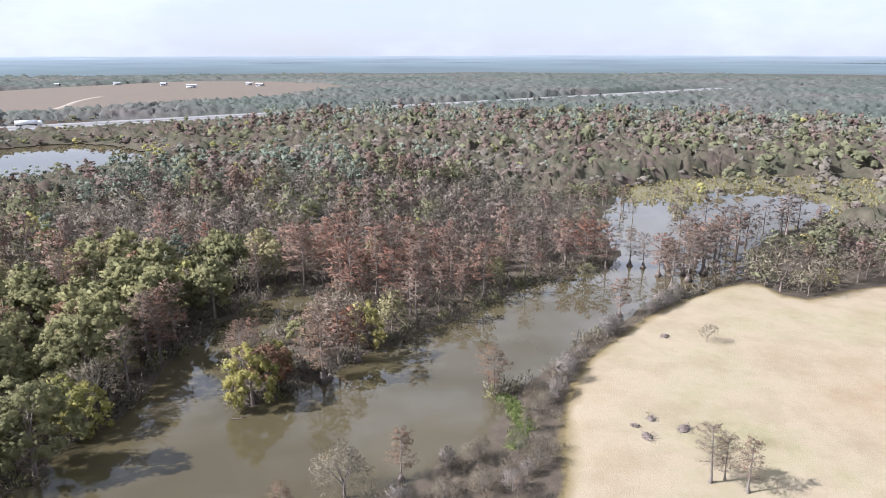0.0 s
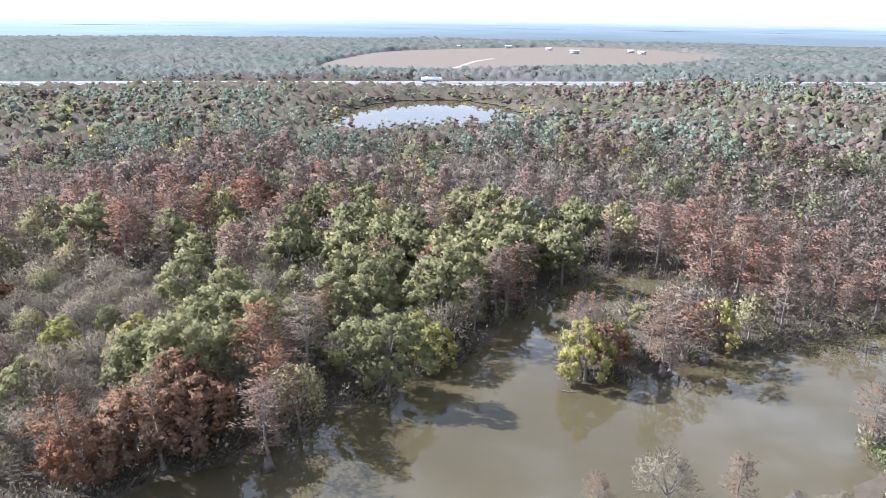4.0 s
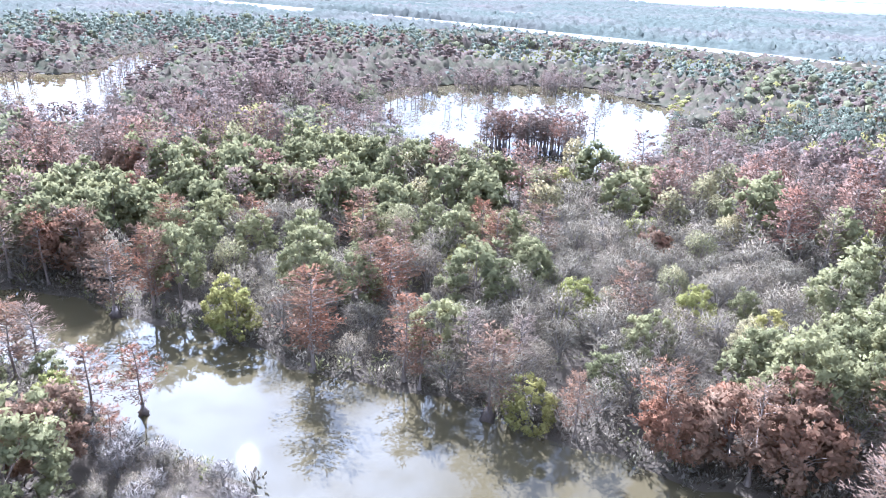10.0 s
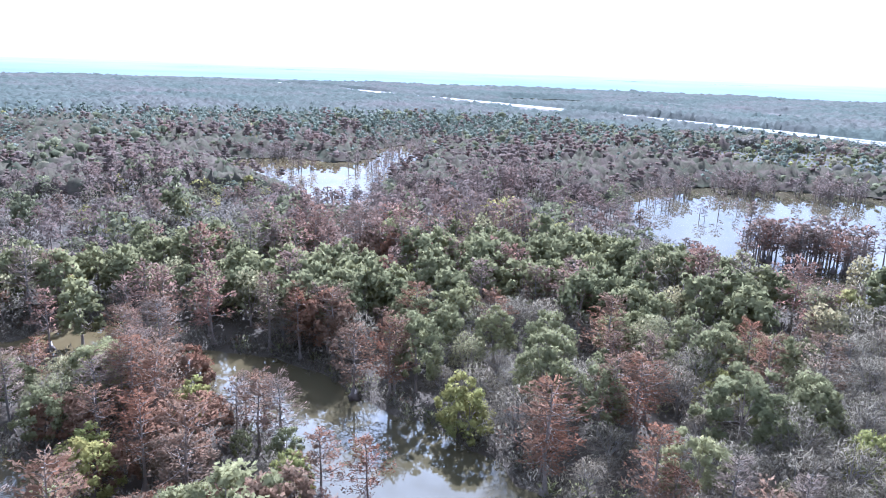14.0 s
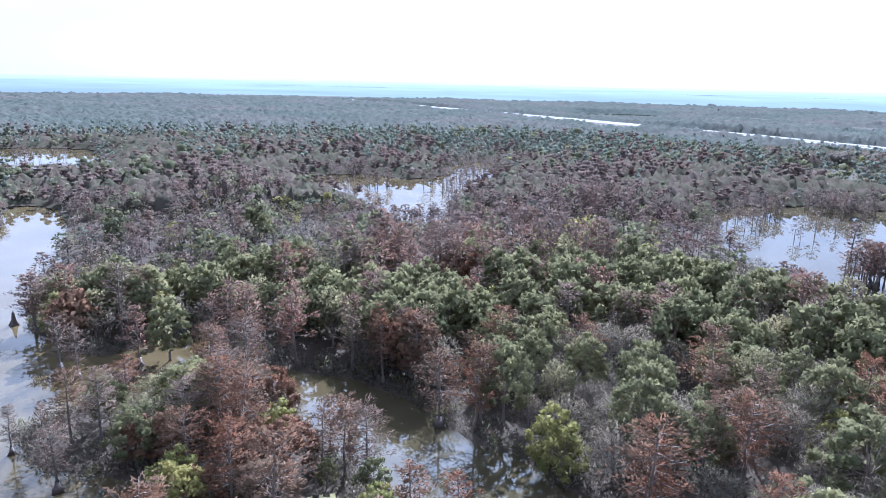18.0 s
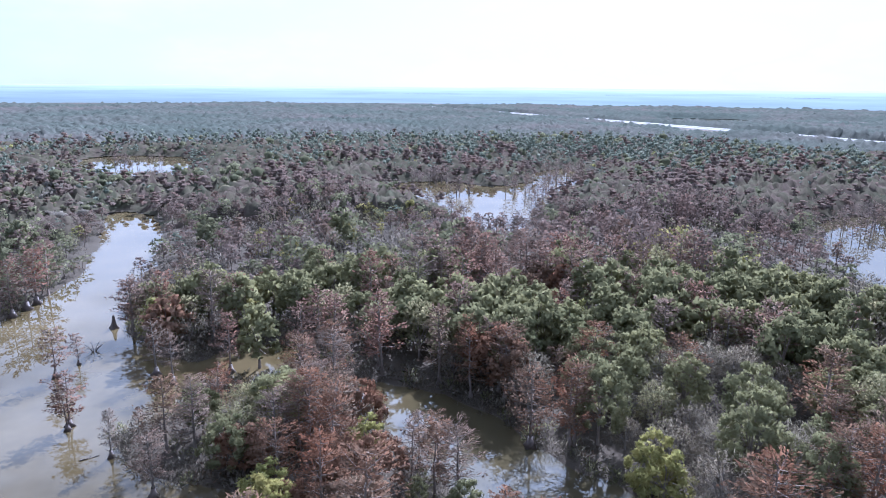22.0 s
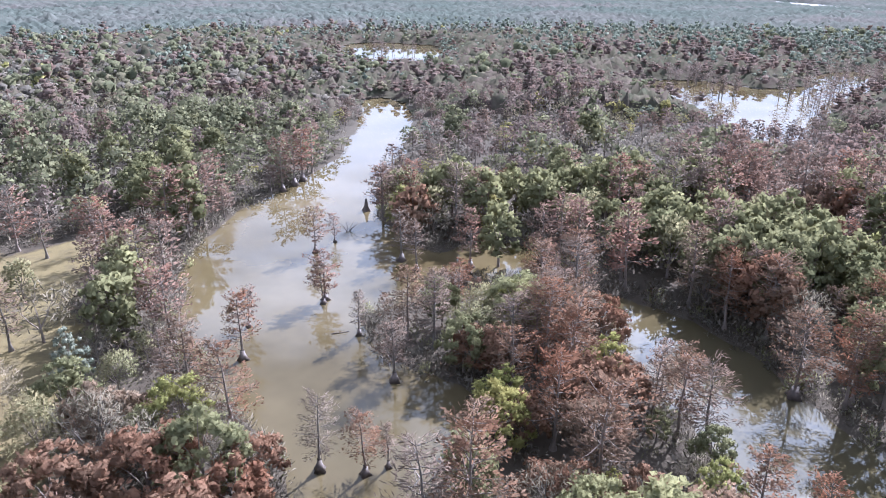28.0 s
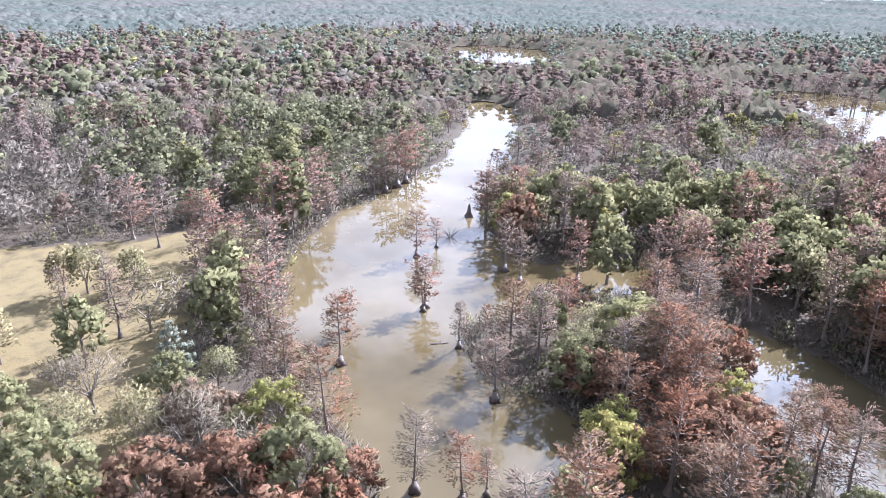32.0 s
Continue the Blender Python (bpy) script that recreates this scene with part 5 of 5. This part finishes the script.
def box(cx, cy, cz, sx, sy, sz, taper=0.0):
    v = []
    for dz, t in ((-0.5, 0.0), (0.5, taper)):
        for dx, dy in ((-0.5, -0.5), (0.5, -0.5), (0.5, 0.5), (-0.5, 0.5)):
            v.append((cx + dx * (sx - t), cy + dy * (sy - t), cz + dz * sz))
    return np.array(v), np.array([(3, 2, 1, 0), (4, 5, 6, 7), (0, 1, 5, 4), (1, 2, 6, 5), (2, 3, 7, 6), (3, 0, 4, 7)])


def stump(x, y, tall):
    r = np.random.default_rng(5)
    a = np.arange(14) * 2 * math.pi / 14
    rings = []
    for h, rad in ((-1.5, 1.25), (0, 1.1), (0.5, 0.75), (1.1, 0.48), (tall * 0.7, 0.33), (tall * 0.9, 0.26), (tall, 0.05)):
        k = rad * (1 + 0.2 * np.sin(a * 4) * (h < 1.2) + r.normal(0, 0.05, 14))
        rings.append(np.stack([np.cos(a) * k, np.sin(a) * k, 0 * a + h + (r.normal(0, 0.12, 14) if h > tall * 0.8 else 0)], -1))
    f = [(i * 14 + j, i * 14 + (j + 1) % 14, (i + 1) * 14 + (j + 1) % 14, (i + 1) * 14 + j) for i in range(6) for j in range(14)]
    ob = new("tree_stump", make_mesh("tree_stump", np.vstack(rings), f, M_WETBARK))
    ob.matrix_basis = pose(x, y, 0)
    return tagged(ob, "dark broken cypress stump standing in muddy water", "tree stump")


def fallen_log(x, y, z, turn, length, rad, forks, seed, mat, label):
    """A log along x with a few broken limbs."""
    r = np.random.default_rng(seed)
    thing = tagged(new("fallen_log"), label, "log")
    thing.matrix_basis = pose(x, y, z, 0, 0, turn)
    t = np.linspace(0, 1, 7)
    pts = np.stack([(t - 0.5) * length, 0.12 * length * (t - 0.5) ** 2, rad * 0.3 + 0.05 * np.sin(t * 9)], -1)
    s = Soup()
    s.tube(pts, rad * (1 - 0.65 * t), 8)
    part("trunk", *s.arrays(), mat, thing)
    for k in range(forks):
        s = Soup()
        p = pts[2 + k % 5]
        d = np.array([r.uniform(0.3, 1), r.choice([-1, 1]) * r.uniform(0.4, 1), r.uniform(0.25, 0.8)])
        e = p + d * length * 0.22
        s.tube([p, p + (e - p) * 0.5 + (0, 0, 0.08), e], [rad * 0.45, rad * 0.28, rad * 0.08], 5)
        part("limb", *s.arrays(), mat, thing)
    return thing


def brush_heap(x, y, wide, seed):
    r = np.random.default_rng(seed)
    thing = tagged(new("brush_heap"), "small heap of dead branches and clods on dry pasture", "brush heap", "brush heaps on the pasture")
    z, _ = ground_z(np.array([x]), np.array([y]))
    thing.matrix_basis = pose(x, y, float(z[0]), 0, 0, r.uniform(0, 360))
    a = np.arange(12) * math.pi / 6
    rings = [np.stack([np.cos(a) * wide * q * r.uniform(0.8, 1.2, 12), np.sin(a) * wide * 0.6 * q * r.uniform(0.8, 1.2, 12), 0 * a + h + r.normal(0, 0.04, 12)], -1) for q, h in ((0.62, -0.1), (0.5, 0.22), (0.25, 0.42), (0.03, 0.48))]
    part("mound", np.vstack(rings), [(i * 12 + j, i * 12 + (j + 1) % 12, (i + 1) * 12 + (j + 1) % 12, (i + 1) * 12 + j) for i in range(3) for j in range(12)], M_WETBARK, thing, "dark earth and rotten wood")
    for k in range(16):
        s = Soup()
        p = np.array([r.normal(0, wide * 0.3), r.normal(0, wide * 0.2), r.uniform(0.15, 0.45)])
        d = unit(r, 1)[0] * (1, 1, 0.35)
        s.tube([p - d * wide * 0.45, p, p + d * wide * 0.45], [0.05, 0.04, 0.015], 4)
        part("branch", *s.arrays(), M_PALEBARK if k % 2 else M_BARK, thing)
    return thing


stump(-126.5, -125.5, 3.0)
fallen_log(-80, -104, 0.05, 205, 5.6, 0.24, 4, 1, M_PALEBARK, "bleached fallen log with broken limbs lying in muddy water")
fallen_log(-32, 97.4, 0.0, 20, 2.2, 0.14, 3, 2, M_WETBARK, "dark driftwood branch floating in still water")
fallen_log(11, 106.2, 0.2, 10, 5.0, 0.2, 5, 3, M_WETBARK, "dark driftwood log caught beside a cypress root")
fallen_log(-85.5, -84.2, 0.0, 150, 2.6, 0.12, 2, 4, M_WETBARK, "thin dark log floating beside a cypress")
fallen_log(-57.5, -66, 0.3, 60, 8.0, 0.22, 3, 6, M_PALEBARK, "fallen grey tree trunk lying across the wooded bank")
for k, (hx, hy, hw) in enumerate([(31, 95, 1.6), (28, 93, 1.2), (29, 90, 2.0), (35, 92, 2.3), (43, 127, 1.7)]):
    brush_heap(hx, hy, hw, 40 + k)

# a drowned bare branch that breaks the surface
drowned = tagged(new("drowned_branch"), "bare dark branch of a drowned tree above water", "branch")
drowned.matrix_basis = pose(-115, -118, 0, 0, 0, 40)
rr = np.random.default_rng(12)
for k in range(7):
    s = Soup()
    d = np.array([math.cos(k * 0.9), math.sin(k * 0.9), 0.75])
    s.tube([(0, 0, -0.4), d * 1.0 + (0, 0, 0.1), d * 2.1], [0.09, 0.05, 0.015], 5)
    for j in range(3):
        p = d * (0.8 + 0.4 * j)
        s.tube([p, p + rr.normal(0, 0.45, 3) * (1, 1, 0.5) + d * 0.4], [0.03, 0.01], 3)
    part("branch", *s.arrays(), M_WETBARK, drowned)


# ---------------------------------------------------------------- highway, lorry and farm
def along(line, step=12.0):
    out = []
    for p, q in zip(line[:-1], line[1:]):
        n = max(1, int(np.hypot(*(q - p)) / step))
        out += [p + (q - p) * k / n for k in range(n)]
    out.append(line[-1])
    out = np.array(out)
    for _ in range(30):
        out[1:-1] = 0.25 * out[:-2] + 0.5 * out[1:-1] + 0.25 * out[2:]
    return out


def strip_mesh(name, line, off, half, z, mat):
    d = np.gradient(line, axis=0)
    nrm = np.stack([-d[:, 1], d[:, 0]], -1) / np.linalg.norm(d, axis=1, keepdims=True)
    rows = [np.c_[line + nrm * (off + e), np.full(len(line), h)] for e, h in ((-half - 1.2, z - 0.9), (-half, z), (half, z), (half + 1.2, z - 0.9))]
    v = np.vstack(rows)
    m = len(line)
    f = [(k * m + i, k * m + i + 1, (k + 1) * m + i + 1, (k + 1) * m + i) for k in range(3) for i in range(m - 1)]
    return make_mesh(name, v, f, mat)


centre = along(ROAD)
tagged(new("road", strip_mesh("road", centre, -11, 5.2, 2.2, M_ASPHALT)), "pale concrete carriageway of a divided highway", "road", kind="structure")
tagged(new("road_2", strip_mesh("road_2", centre, 11, 5.2, 2.2, M_ASPHALT)), "far pale concrete carriageway of a divided highway", "road", kind="structure")
tagged(new("road_dirt_track", strip_mesh("road_dirt_track", along(np.array([(-372, 655), (-385, 740), (-420, 800), (-430, 900)], float)), 0, 3.2, 1.35, M_TRACK)), "pale dirt track over the dry pasture", "track", kind="structure")

lorry = tagged(new("lorry"), "white articulated lorry driving on the highway", "lorry")
lorry.matrix_basis = pose(-308, 527, 2.2, 0, 0, 37)
part("trailer", *box(-2.0, 0, 2.55, 14.5, 2.6, 2.8, 0.06), M_PAINT, lorry, "long white box trailer")
cab = part("cab", *box(7.2, 0, 2.1, 2.9, 2.5, 2.9, 0.35), M_PAINT, lorry, "white driver's cab")
part("windscreen", *box(8.62, 0, 2.6, 0.12, 2.1, 1.0), M_DARK, cab)
part("chassis", *box(0, 0, 0.85, 16.5, 1.2, 0.4), M_RUBBER, lorry)
a = np.arange(14) * 2 * math.pi / 14
for wx in (7.0, 4.4, -5.2, -6.6, -8.0):
    for wy in (-1.1, 1.1):
        v = np.vstack([np.stack([np.cos(a) * rr_ + wx, 0 * a + wy + o, np.sin(a) * rr_ + 0.52], -1) for rr_, o in ((0.05, -0.17), (0.52, -0.17), (0.52, 0.17), (0.05, 0.17))])
        part("wheel", v, [(i * 14 + j, i * 14 + (j + 1) % 14, (i + 1) * 14 + (j + 1) % 14, (i + 1) * 14 + j) for i in range(3) for j in range(14)], M_RUBBER, lorry)


def farm_house(x, y, turn, long_, deep, wall_h, label, seed):
    thing = tagged(new("farm_house"), label, "house", "farm buildings beyond the pasture")
    thing.matrix_basis = pose(x, y, 0.6, 0, 0, turn)
    part("wall", *box(0, 0, wall_h / 2, long_, deep, wall_h), M_SIDING, thing)
    o, rise = 0.6, deep * 0.32
    v = [(-long_ / 2 - o, -deep / 2 - o, wall_h), (long_ / 2 + o, -deep / 2 - o, wall_h), (long_ / 2 + o, deep / 2 + o, wall_h), (-long_ / 2 - o, deep / 2 + o, wall_h),
         (-long_ / 2 - o, 0, wall_h + rise), (long_ / 2 + o, 0, wall_h + rise)]
    part("roof", v, [(0, 1, 5, 4), (2, 3, 4, 5), (3, 0, 4, 4), (1, 2, 5, 5)][:2] + [(0, 3, 2, 1)], M_ROOF, thing)
    part("door", *box(0, -deep / 2 - 0.05, 1.05, 1.1, 0.1, 2.1), M_DARK, thing)
    for k in (-0.33, -0.17, 0.17, 0.33):
        part("window", *box(k * long_, -deep / 2 - 0.05, wall_h * 0.55, 1.2, 0.1, 1.2), M_DARK, thing)


for k, (hx, hy, turn, lo_, de, wh, lab) in enumerate([
        (-392, 1120, 20, 24, 11, 5.0, "white farm barn with a grey pitched roof"), (-470, 1210, -10, 16, 9, 4.2, "low white farmhouse with a grey roof"),
        (-560, 1235, 30, 18, 10, 4.0, "white farmhouse beyond the pasture"), (-640, 1190, 0, 15, 9, 4.0, "white farm shed with a grey roof"),
        (-330, 1225, 15, 17, 9, 4.2, "white house at the pasture's far edge"), (-300, 1180, -20, 20, 9, 4.5, "long white farm shed with a grey roof"),
        (-700, 1110, 10, 18, 9, 4.2, "white farmhouse among far trees")]):
    farm_house(hx, hy, turn, lo_ * 0.62, de * 0.7, wh * 0.8, lab, k)
